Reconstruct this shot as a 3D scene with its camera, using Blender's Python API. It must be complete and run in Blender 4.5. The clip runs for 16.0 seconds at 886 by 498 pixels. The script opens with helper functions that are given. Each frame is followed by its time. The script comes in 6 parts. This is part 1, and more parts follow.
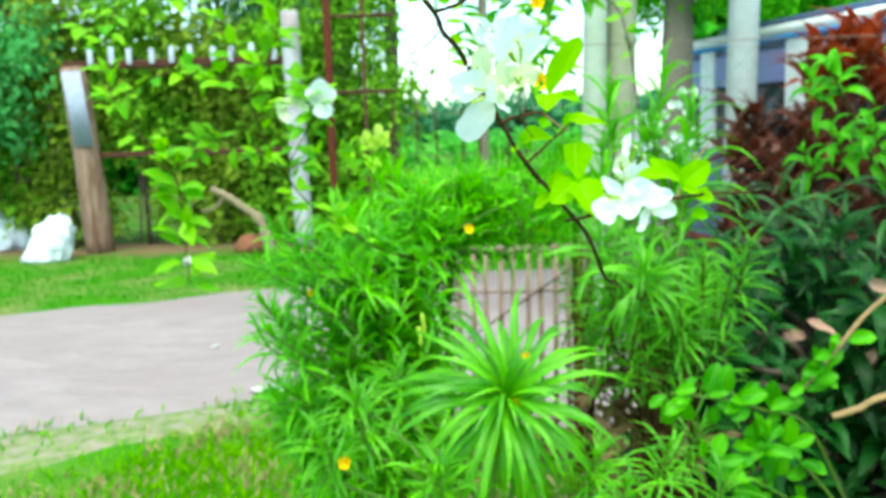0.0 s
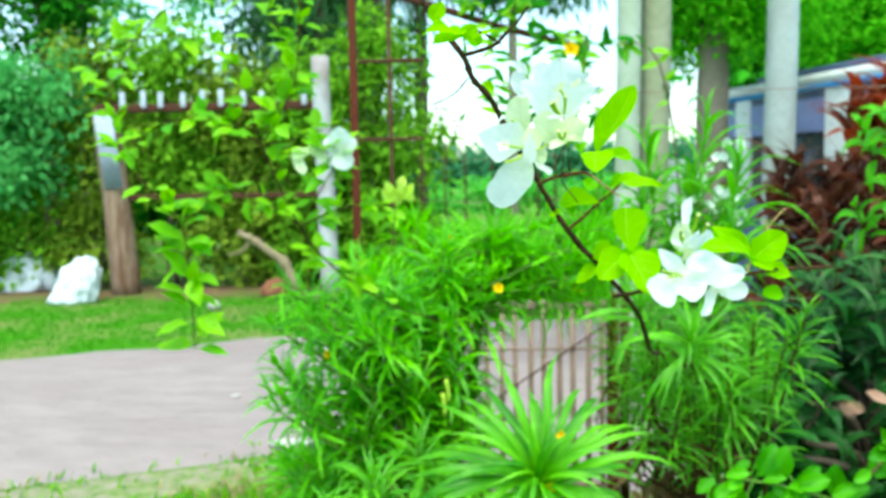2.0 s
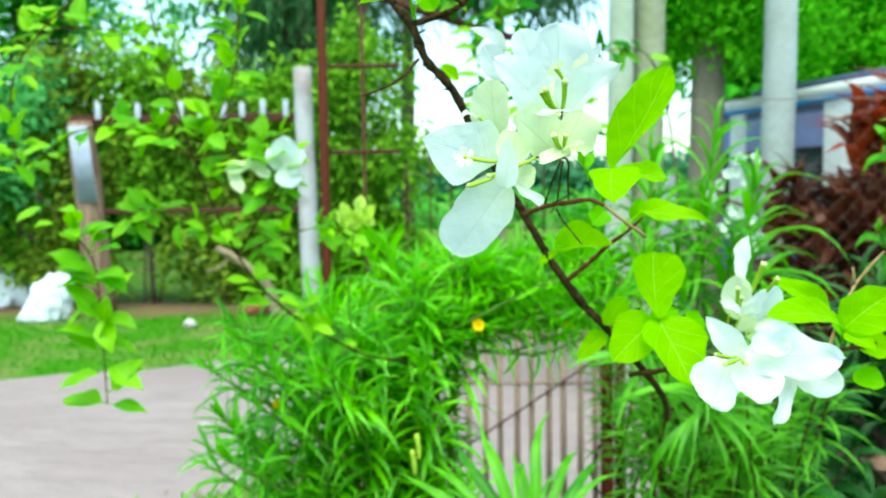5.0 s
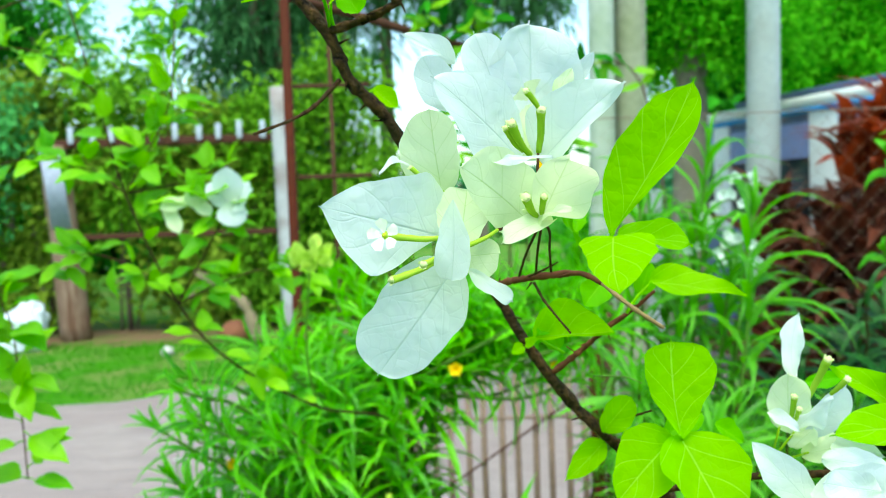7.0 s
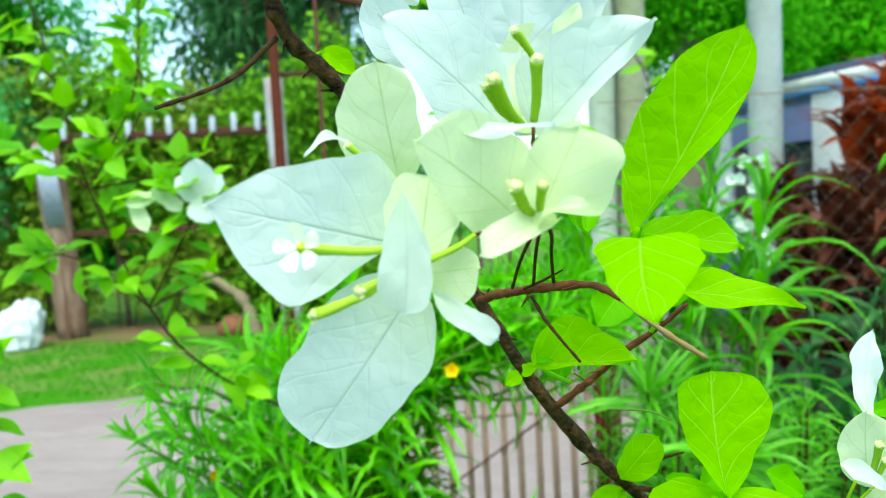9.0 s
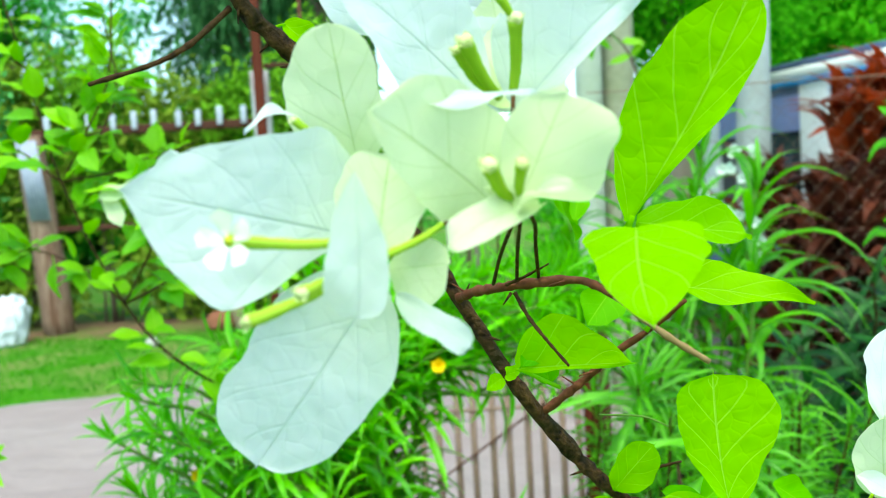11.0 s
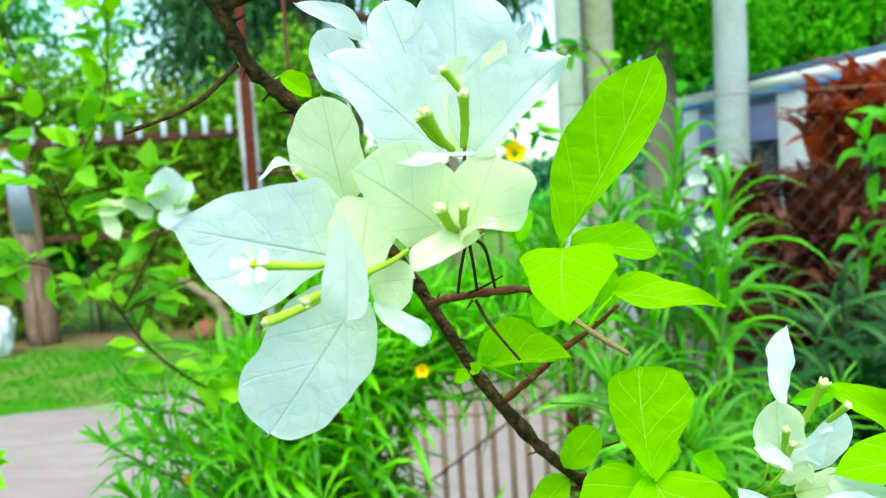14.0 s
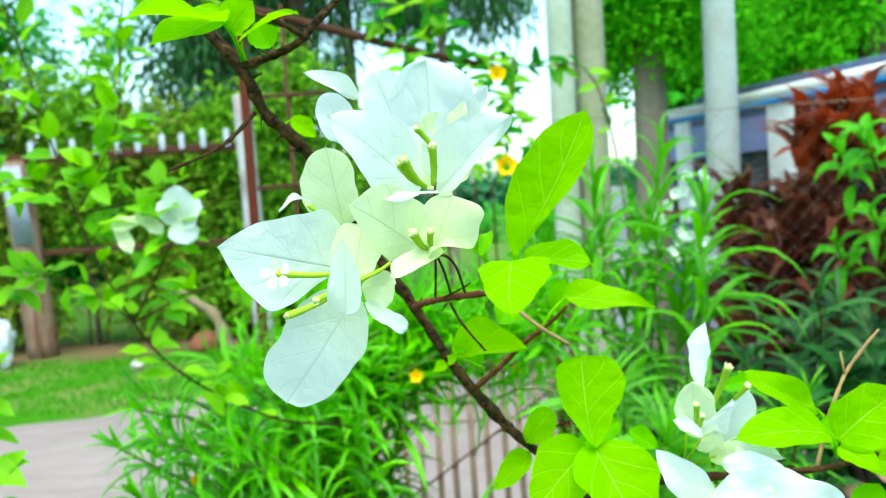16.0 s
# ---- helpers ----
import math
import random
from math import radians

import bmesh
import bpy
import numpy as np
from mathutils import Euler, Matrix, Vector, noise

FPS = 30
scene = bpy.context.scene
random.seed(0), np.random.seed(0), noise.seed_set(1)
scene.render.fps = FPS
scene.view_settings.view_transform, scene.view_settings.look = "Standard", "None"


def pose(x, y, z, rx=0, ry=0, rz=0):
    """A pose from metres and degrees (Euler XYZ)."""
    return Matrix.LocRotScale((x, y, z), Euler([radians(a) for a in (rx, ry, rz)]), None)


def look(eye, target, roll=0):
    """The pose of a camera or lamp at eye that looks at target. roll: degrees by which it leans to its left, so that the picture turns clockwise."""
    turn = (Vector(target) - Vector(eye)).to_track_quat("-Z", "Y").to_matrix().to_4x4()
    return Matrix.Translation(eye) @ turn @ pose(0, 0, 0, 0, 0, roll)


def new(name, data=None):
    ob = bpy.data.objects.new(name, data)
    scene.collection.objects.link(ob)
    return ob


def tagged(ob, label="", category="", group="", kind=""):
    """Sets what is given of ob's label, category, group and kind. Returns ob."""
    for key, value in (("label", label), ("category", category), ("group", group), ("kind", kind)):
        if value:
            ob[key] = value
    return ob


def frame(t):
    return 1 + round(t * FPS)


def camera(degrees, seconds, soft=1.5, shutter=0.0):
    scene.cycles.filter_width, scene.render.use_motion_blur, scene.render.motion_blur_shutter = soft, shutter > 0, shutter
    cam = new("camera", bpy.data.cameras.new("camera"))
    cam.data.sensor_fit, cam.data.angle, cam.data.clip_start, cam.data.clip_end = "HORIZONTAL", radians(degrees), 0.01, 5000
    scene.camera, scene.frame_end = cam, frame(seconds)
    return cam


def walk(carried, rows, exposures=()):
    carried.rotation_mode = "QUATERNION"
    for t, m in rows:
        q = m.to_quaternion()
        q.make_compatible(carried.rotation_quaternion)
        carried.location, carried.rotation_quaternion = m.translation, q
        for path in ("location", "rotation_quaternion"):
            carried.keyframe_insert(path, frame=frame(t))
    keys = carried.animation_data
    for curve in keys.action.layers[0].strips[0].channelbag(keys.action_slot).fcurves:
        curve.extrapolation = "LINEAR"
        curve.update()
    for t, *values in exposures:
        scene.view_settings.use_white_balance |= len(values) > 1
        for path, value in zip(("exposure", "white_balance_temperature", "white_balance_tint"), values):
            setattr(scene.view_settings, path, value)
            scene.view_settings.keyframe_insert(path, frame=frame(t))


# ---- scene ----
# camera
cam = camera(53.6, 16.0, soft=1.0)
cam.data.dof.use_dof = True
cam.data.dof.focus_distance = 0.34
cam.data.dof.aperture_fstop = 17.0
METRES, EYE, TILT, LEAN, TURN = 1.0, 1.5, 0.0, 0.0, 0.0
ROWS = [
    (0.0, 0.001, -0.0006, 0.0024, -0.25, -7.56, 1.68),
    (0.5, 0.0009, 0.03, 0.004, 1.29, -7.26, 1.5),
    (1.0, 0.0002, 0.0751, 0.0118, 0.99, -6.11, 1.68),
    (1.5, -0, 0.1189, 0.0194, 1.12, -4.8, 1.42),
    (2.0, 0.0026, 0.1678, 0.0214, 1.63, -4.64, 1.08),
    (2.5, 0.0086, 0.2182, 0.0226, 1.3, -4.33, 1.31),
    (3.0, 0.014, 0.2715, 0.022, 1.06, -4.19, 1.31),
    (3.5, 0.0175, 0.3286, 0.021, 1.08, -4.22, 0.83),
    (6.0, 0.0425, 0.5927, 0.0473, 0.41, -3, 1.19),
    (6.5, 0.0484, 0.6391, 0.0555, -0.31, -2.7, 1.8),
    (7.0, 0.0567, 0.6801, 0.0603, -0.2, -2.73, 2.01),
    (7.5, 0.0627, 0.7121, 0.0634, 0.12, -2.8, 2.36),
    (8.0, 0.066, 0.7402, 0.0628, 0.02, -2.96, 2.68),
    (10.5, 0.0736, 0.8235, 0.0591, -0.56, -3.86, 3.28),
    (11.0, 0.0755, 0.8238, 0.0585, -1.01, -3.9, 3.31),
    (11.5, 0.0774, 0.8218, 0.0577, -1.41, -3.95, 3.32),
    (12.0, 0.0785, 0.8161, 0.0581, -1.59, -4, 3.46),
    (12.5, 0.0785, 0.8074, 0.0586, -1.68, -3.94, 3.48),
    (13.0, 0.0787, 0.7928, 0.0606, -1.84, -3.93, 3.43),
    (13.5, 0.0787, 0.7754, 0.0625, -1.88, -3.63, 3.54),
    (14.0, 0.0808, 0.7562, 0.066, -1.95, -3.44, 3.66),
    (14.5, 0.0836, 0.7339, 0.0676, -1.98, -3.32, 3.77),
    (15.0, 0.0853, 0.7124, 0.0701, -2.23, -3.06, 3.84),
    (15.5, 0.0871, 0.6865, 0.0712, -2.2, -2.84, 3.93),
    (16.0, 0.0876, 0.6637, 0.0717, -2.15, -2.74, 3.93),
]
walk(cam, [(t, pose(0, 0, EYE, TILT, LEAN, TURN) @ pose(METRES * x, METRES * y, METRES * z, 90 + pitch, roll, yaw)) for t, x, y, z, yaw, pitch, roll in ROWS],
     [(0.0, 1.88, 6620, -11.5), (1.5, 1.84, 6620, -11.5), (3.5, 1.73, 6620, -11.5), (6.0, 1.76, 6620, -11.5), (7.2, 1.59, 6620, -11.5), (11.0, 1.70, 6620, -11.5), (13.5, 1.71, 6620, -11.5), (16.0, 1.76, 6620, -11.5)])

# world and light: bright, thinly clouded sky
world = bpy.data.worlds.new("world")
scene.world = world
world.use_nodes = True
wn, wl = world.node_tree.nodes, world.node_tree.links
sky = wn.new("ShaderNodeTexSky")
sky.sky_type = 'NISHITA'
sky.sun_disc = False
sky.sun_elevation, sky.sun_rotation = radians(65), radians(193)
sky.air_density, sky.dust_density, sky.ozone_density = 1.0, 2.0, 1.0
bg = wn["Background"]
bg.inputs["Strength"].default_value = 0.15
wl.new(sky.outputs[0], bg.inputs["Color"])
sun = new("sun", bpy.data.lights.new("sun", 'SUN'))
sun.data.energy, sun.data.angle, sun.data.color = 1.15, radians(50), (1.0, 0.97, 0.92)
# high behind the camera, veiled by thin cloud
sun.matrix_world = look((0.8, -3.4, 7.6), (0, 0, 0))


# ---------------------------------------------------------------- materials
def nodes_of(name):
    m = bpy.data.materials.new(name)
    m.use_nodes = True
    nt = m.node_tree
    return m, nt, nt.nodes, nt.links, nt.nodes["Principled BSDF"]


def maths(n, l, op, a, b=None):
    k = n.new("ShaderNodeMath")
    k.operation = op
    for i, v in ((0, a), (1, b)):
        if v is None:
            continue
        if isinstance(v, (int, float)):
            k.inputs[i].default_value = v
        else:
            l.new(v, k.inputs[i])
    return k.outputs[0]


def mixed(n, l, fac, a, b):
    k = n.new("ShaderNodeMix")
    k.data_type = 'RGBA'
    for s, v in ((0, fac), (6, a), (7, b)):
        if isinstance(v, (int, float)):
            k.inputs[s].default_value = v
        elif isinstance(v, tuple):
            k.inputs[s].default_value = (*v, 1)
        else:
            l.new(v, k.inputs[s])
    return k.outputs[2]


def noisy(n, l, scale, detail=4.0, coord="Object", stretch=None):
    tc = n.new("ShaderNodeTexCoord")
    t = n.new("ShaderNodeTexNoise")
    t.inputs["Scale"].default_value, t.inputs["Detail"].default_value = scale, detail
    if stretch:
        mp = n.new("ShaderNodeMapping")
        mp.inputs["Scale"].default_value = stretch
        l.new(tc.outputs[coord], mp.inputs["Vector"])
        l.new(mp.outputs[0], t.inputs["Vector"])
    else:
        l.new(tc.outputs[coord], t.inputs["Vector"])
    return t.outputs["Fac"]


def bumped(n, l, height, bs, strength=0.3, dist=0.01):
    b = n.new("ShaderNodeBump")
    b.inputs["Strength"].default_value, b.inputs["Distance"].default_value = strength, dist
    l.new(height, b.inputs["Height"])
    l.new(b.outputs[0], bs.inputs["Normal"])


def surface(name, dark, light, scale=20.0, rough=0.8, metal=0.0, bump=0.3, big=1.2, stain=None, stretch=None, contrast=1.0):
    """A solid surface: grain between two colours, large stains, relief."""
    m, nt, n, l, bs = nodes_of(name)
    fine, large = noisy(n, l, scale, 6, stretch=stretch), noisy(n, l, big, 3, stretch=stretch)
    if contrast != 1.0:
        fine = maths(n, l, 'ADD', maths(n, l, 'MULTIPLY', maths(n, l, 'SUBTRACT', fine, 0.5), contrast), 0.5)
        fine = maths(n, l, 'MINIMUM', maths(n, l, 'MAXIMUM', fine, 0.0), 1.0)
    col = mixed(n, l, fine, dark, light)
    if stain:
        k = maths(n, l, 'MULTIPLY', maths(n, l, 'SUBTRACT', large, 0.42), 4.0)
        col = mixed(n, l, maths(n, l, 'MINIMUM', maths(n, l, 'MAXIMUM', k, 0.0), 1.0), col, stain)
    l.new(col, bs.inputs["Base Color"])
    bs.inputs["Roughness"].default_value, bs.inputs["Metallic"].default_value = rough, metal
    bs.inputs["Specular IOR Level"].default_value = 0.12 if rough > 0.6 else 0.4
    bumped(n, l, fine, bs, bump, 0.3 / scale)
    return m


def leafy(name, dark, light, lit=0.35, rough=0.5, vein=None, laterals=7.0, relief=0.25, tint=None, size=0.06, side_vein=0.16, heart=None, gloss=None):
    """Leaf or bract: two tones that vary from leaf to leaf, light through the blade, midrib and side veins along the UVs;
    heart: the colour towards the base; gloss: how far the skin shines."""
    m, nt, n, l, bs = nodes_of(name)
    info, geo = n.new("ShaderNodeObjectInfo"), n.new("ShaderNodeNewGeometry")
    r = maths(n, l, 'FRACT', maths(n, l, 'ADD', info.outputs["Random"], geo.outputs["Random Per Island"]))
    patch = noisy(n, l, 0.9 / size, 3)
    f = maths(n, l, 'ADD', maths(n, l, 'MULTIPLY', r, 0.65), maths(n, l, 'MULTIPLY', maths(n, l, 'SUBTRACT', patch, 0.25), 0.7))
    f = maths(n, l, 'MINIMUM', maths(n, l, 'MAXIMUM', f, 0.0), 1.0)
    col = mixed(n, l, f, dark, light)
    if vein:
        uv = n.new("ShaderNodeUVMap")
        sep = n.new("ShaderNodeSeparateXYZ")
        l.new(uv.outputs[0], sep.inputs[0])
        if heart:
            deep = maths(n, l, 'SUBTRACT', maths(n, l, 'ADD', 0.50, maths(n, l, 'MULTIPLY', patch, 0.6)), maths(n, l, 'MULTIPLY', sep.outputs[1], 1.7))
            col = mixed(n, l, maths(n, l, 'MINIMUM', maths(n, l, 'MAXIMUM', deep, 0.0), 0.85), col, heart)
        side = maths(n, l, 'ABSOLUTE', maths(n, l, 'SUBTRACT', sep.outputs[0], 0.5))
        wob = maths(n, l, 'MULTIPLY', maths(n, l, 'SUBTRACT', noisy(n, l, 0.25 / size, 2), 0.5), 0.16)
        rib = maths(n, l, 'MAXIMUM', maths(n, l, 'SUBTRACT', 1.0, maths(n, l, 'MULTIPLY', side, 55.0)), 0.0)
        ph = maths(n, l, 'MULTIPLY', maths(n, l, 'SUBTRACT', maths(n, l, 'ADD', sep.outputs[1], wob), maths(n, l, 'MULTIPLY', side, 0.75)), laterals)
        saw = maths(n, l, 'ABSOLUTE', maths(n, l, 'SUBTRACT', maths(n, l, 'FRACT', ph), 0.5))
        lat = maths(n, l, 'MAXIMUM', maths(n, l, 'SUBTRACT', 1.0, maths(n, l, 'MULTIPLY', saw, 20.0)), 0.0)
        lines = maths(n, l, 'MINIMUM', maths(n, l, 'ADD', rib, maths(n, l, 'MULTIPLY', lat, side_vein * 2.2)), 1.0)
        col = mixed(n, l, maths(n, l, 'MULTIPLY', lines, 0.75), col, vein)
        tc = n.new("ShaderNodeTexCoord")
        net = n.new("ShaderNodeTexVoronoi")
        net.feature = 'DISTANCE_TO_EDGE'
        net.inputs["Scale"].default_value = 8.0 / size
        warp = n.new("ShaderNodeVectorMath")
        warp.operation = 'ADD'
        wv = n.new("ShaderNodeTexNoise")
        wv.inputs["Scale"].default_value = 3.0 / size
        l.new(tc.outputs["Object"], wv.inputs["Vector"])
        sc = n.new("ShaderNodeVectorMath")
        sc.operation = 'SCALE'
        sc.inputs[3].default_value = size * 0.16
        l.new(wv.outputs["Color"], sc.inputs[0])
        l.new(tc.outputs["Object"], warp.inputs[0])
        l.new(sc.outputs[0], warp.inputs[1])
        l.new(warp.outputs[0], net.inputs["Vector"])
        cell = maths(n, l, 'MINIMUM', maths(n, l, 'MULTIPLY', net.outputs["Distance"], 9.0), 1.0)
        col = mixed(n, l, maths(n, l, 'MULTIPLY', maths(n, l, 'MAXIMUM', maths(n, l, 'SUBTRACT', 1.0, maths(n, l, 'MULTIPLY', net.outputs["Distance"], 14.0)), 0.0), side_vein * 0.22), col, vein)
        high = maths(n, l, 'ADD', maths(n, l, 'MULTIPLY', cell, 0.06), maths(n, l, 'ADD', maths(n, l, 'MULTIPLY', noisy(n, l, 1.1 / size, 2), 2.0), maths(n, l, 'MULTIPLY', noisy(n, l, 5.5 / size, 1), 1.1)))
        bumped(n, l, maths(n, l, 'SUBTRACT', high, maths(n, l, 'MULTIPLY', maths(n, l, 'ADD', rib, maths(n, l, 'MULTIPLY', lat, 0.4)), 0.26)), bs, relief, size * 0.07)
    l.new(col, bs.inputs["Base Color"])
    bs.inputs["Roughness"].default_value = rough
    bs.inputs["Specular IOR Level"].default_value = gloss if gloss is not None else 0.06 if vein else 0.0
    tr = n.new("ShaderNodeBsdfTranslucent")
    l.new(mixed(n, l, 0.6, col, tint) if tint else col, tr.inputs["Color"])
    mx = n.new("ShaderNodeMixShader")
    mx.inputs[0].default_value = lit
    l.new(bs.outputs[0], mx.inputs[1])
    l.new(tr.outputs[0], mx.inputs[2])
    l.new(mx.outputs[0], n["Material Output"].inputs["Surface"])
    return m


M = {}
# nearest plant
M["bract"] = leafy("white_bract", (0.67, 0.725, 0.765), (0.75, 0.79, 0.82), 0.48, 0.6, (0.52, 0.62, 0.58), 3.5, 0.44, (0.80, 0.84, 0.86), 0.045, 0.13, (0.70, 0.79, 0.57))
M["bract_young"] = leafy("cream_bract", (0.68, 0.76, 0.50), (0.77, 0.83, 0.60), 0.5, 0.6, (0.44, 0.60, 0.15), 3.5, 0.4, (0.82, 0.87, 0.54), 0.045, 0.22, (0.60, 0.74, 0.29))
M["lime"] = leafy("lime_leaf", (0.23, 0.56, 0.0), (0.30, 0.63, 0.0), 0.57, 0.5, (0.54, 0.84, 0.08), 4.0, 0.5, (0.34, 0.76, 0.0), 0.05, 0.26)
M["lime_dull"] = leafy("green_leaf", (0.08, 0.37, 0.001), (0.18, 0.50, 0.001), 0.42, 0.5, (0.32, 0.62, 0.02), 4.0, 0.24, (0.26, 0.66, 0.0), 0.05, 0.18)
M["young"] = leafy("young_bract", (0.46, 0.68, 0.05), (0.68, 0.82, 0.18), 0.4, 0.55, None, size=0.03)
M["tube"] = leafy("green_tube", (0.30, 0.50, 0.03), (0.50, 0.68, 0.08), 0.25, 0.5, None, size=0.02)
M["floret"] = leafy("white_floret", (0.84, 0.88, 0.74), (0.92, 0.93, 0.82), 0.3, 0.5, None, size=0.02)
M["bud"] = leafy("pale_bud", (0.58, 0.66, 0.26), (0.74, 0.78, 0.46), 0.25, 0.5, None, size=0.02)
M["eye"] = leafy("yellow_eye", (0.45, 0.55, 0.03), (0.62, 0.62, 0.06), 0.2, 0.5, None, size=0.02)
M["bark"] = surface("bougainvillea_bark", (0.002, 0.001, 0.0004), (0.090, 0.048, 0.015), 230, 0.72, 0, 1.2, 90, (0.022, 0.017, 0.004), contrast=3.0)
M["twig"] = surface("young_twig", (0.008, 0.004, 0.001), (0.12, 0.054, 0.018), 240, 0.7, 0, 0.9, 60, (0.036, 0.024, 0.006), contrast=2.2)
M["red_twig"] = surface("reddish_twig", (0.030, 0.010, 0.004), (0.21, 0.075, 0.032), 170, 0.7, 0, 0.7, 50, (0.10, 0.030, 0.014), contrast=1.8)
M["tan"] = surface("tan_stem", (0.20, 0.12, 0.05), (0.40, 0.27, 0.13), 160, 0.7, 0, 0.6, 25, (0.22, 0.15, 0.07))
M["pedicel"] = leafy("yellow_green_stalk", (0.22, 0.40, 0.01), (0.40, 0.58, 0.03), 0.2, 0.5, None, size=0.02)
M["green_twig"] = surface("green_twig", (0.05, 0.14, 0.01), (0.14, 0.26, 0.02), 150, 0.6, 0, 0.3, 20)
# shrubs and trees
M["narrow"] = leafy("narrow_leaf", (0.004, 0.14, 0.002), (0.26, 0.77, 0.005), 0.40, 0.36, (0.24, 0.70, 0.02), 1.0, 0.1, (0.24, 0.80, 0.0), 0.1, gloss=.38)
M["narrow_light"] = leafy("pale_narrow_leaf", (0.004, 0.11, 0.002), (0.15, 0.47, 0.004), 0.30, 0.40, (0.22, 0.62, 0.02), 1.0, 0.1, (0.18, 0.66, 0.0), 0.1, gloss=.3)
M["fine"] = leafy("fine_narrow_leaf", (0.004, 0.09, 0.003), (0.16, 0.52, 0.008), 0.36, 0.40, (0.20, 0.56, 0.02), 1.0, 0.1, (0.16, 0.62, 0.0), 0.1, gloss=.3)
M["hedge"] = leafy("hedge_leaf", (0.014, 0.10, 0.006), (0.31, 0.65, 0.04), 0.38, 0.6, None, size=0.5)
M["olive"] = leafy("olive_leaf", (0.035, 0.09, 0.008), (0.31, 0.46, 0.045), 0.36, 0.6, None, size=0.5)
M["soil"] = surface("bare_soil", (0.09, 0.055, 0.03), (0.20, 0.13, 0.075), 12, 0.95, 0, 0.7, 1.5, (0.10, 0.12, 0.03))
M["spray"] = leafy("spray_leaf", (0.035, 0.25, 0.001), (0.29, 0.61, 0.003), 0.4, 0.5, (0.34, 0.64, 0.02), 4.0, 0.06, (0.30, 0.68, 0.0), 0.06, 0.1, gloss=.25)
M["tree"] = leafy("tree_leaf", (0.004, 0.06, 0.005), (0.07, 0.36, 0.020), 0.3, 0.6, None, size=0.8)
M["feathery"] = leafy("feathery_leaf", (0.010, 0.060, 0.016), (0.12, 0.31, 0.11), 0.32, 0.6, None, size=0.8)
M["teal"] = leafy("grey_green_leaf", (0.03, 0.24, 0.05), (0.20, 0.58, 0.17), 0.36, 0.6, None, size=0.8)
M["bright_tree"] = leafy("bright_tree_leaf", (0.020, 0.24, 0.004), (0.26, 0.82, 0.03), 0.55, 0.6, None, size=0.5)
M["far_tree"] = leafy("far_tree_leaf", (0.03, 0.16, 0.06), (0.10, 0.30, 0.14), 0.3, 0.7, None, size=4)
M["crop"] = leafy("crop_leaf", (0.06, 0.36, 0.03), (0.22, 0.66, 0.10), 0.4, 0.6, None, size=2)
# near-black tone: shade between the shrub's leaves is put into their colour
M["dark"] = leafy("shade_dark_glossy_leaf", (0.0006, 0.008, 0.0015), (0.017, 0.105, 0.012), 0.10, 0.4, (0.07, 0.20, 0.04), 5.0, 0.2, (0.03, 0.22, 0.01), 0.08, gloss=0.14)
M["strap"] = leafy("grey_green_strap_leaf", (0.002, 0.022, 0.003), (0.045, 0.16, 0.026), 0.18, 0.4, (0.10, 0.24, 0.06), 1.0, 0.1, (0.05, 0.22, 0.02), 0.1, gloss=.2)
M["oval"] = leafy("oval_leaf", (0.012, 0.15, 0.001), (0.12, 0.46, 0.002), 0.32, 0.45, (0.18, 0.50, 0.02), 4.0, 0.1, (0.16, 0.58, 0.0), 0.06, 0.1, gloss=.2)
M["red"] = leafy("dark_red_leaf", (0.010, 0.004, 0.003), (0.11, 0.030, 0.016), 0.15, 0.42, (0.14, 0.04, 0.02), 1.0, 0.2, (0.3, 0.06, 0.02), 0.3, gloss=0.2)
M["yellow"] = leafy("yellow_petal", (0.80, 0.50, 0.01), (0.90, 0.66, 0.02), 0.35, 0.5, None, size=0.03)
M["blossom"] = leafy("white_blossom", (0.72, 0.80, 0.76), (0.86, 0.90, 0.86), 0.35, 0.5, None, size=0.03)
M["grass"] = leafy("grass_blade", (0.045, 0.26, 0.001), (0.25, 0.54, 0.004), 0.35, 0.6, None, size=0.6)
M["verge"] = leafy("verge_grass", (0.012, 0.17, 0.001), (0.08, 0.34, 0.003), 0.3, 0.65, None, size=0.6)
M["dry"] = leafy("dry_leaf", (0.26, 0.20, 0.09), (0.46, 0.39, 0.20), 0.2, 0.7, None, size=0.1)
M["red_light"] = leafy("red_leaf", (0.024, 0.003, 0.002), (0.28, 0.040, 0.007), 0.25, 0.4, (0.30, 0.045, 0.01), 1.0, 0.2, (0.60, 0.07, 0.01), 0.3, gloss=0.25)
M["lawn"] = surface("lawn", (0.02, 0.13, 0.002), (0.075, 0.23, 0.005), 11, 0.95, 0, 0.7, 1.3, (0.15, 0.19, 0.05))
M["worn"] = surface("worn_verge", (0.075, 0.17, 0.02), (0.24, 0.25, 0.12), 22, 0.95, 0, 0.8, 9.0, (0.27, 0.23, 0.185), contrast=2.4)
M["dirt"] = surface("dirt_road", (0.195, 0.160, 0.158), (0.33, 0.275, 0.268), 3.4, 0.95, 0, 0.6, 0.7, (0.240, 0.192, 0.190), (0.9, 1.5, 1.0))
M["dead"] = leafy("dead_brown_leaf", (0.09, 0.06, 0.025), (0.24, 0.17, 0.08), 0.2, 0.7, (0.28, 0.2, 0.1), 1.0, 0.3, None, 0.08, 0.1)
M["withered"] = leafy("withered_leaf", (0.24, 0.13, 0.09), (0.46, 0.30, 0.22), 0.2, 0.7, (0.30, 0.2, 0.14), 4.0, 0.3, None, 0.08, 0.1)
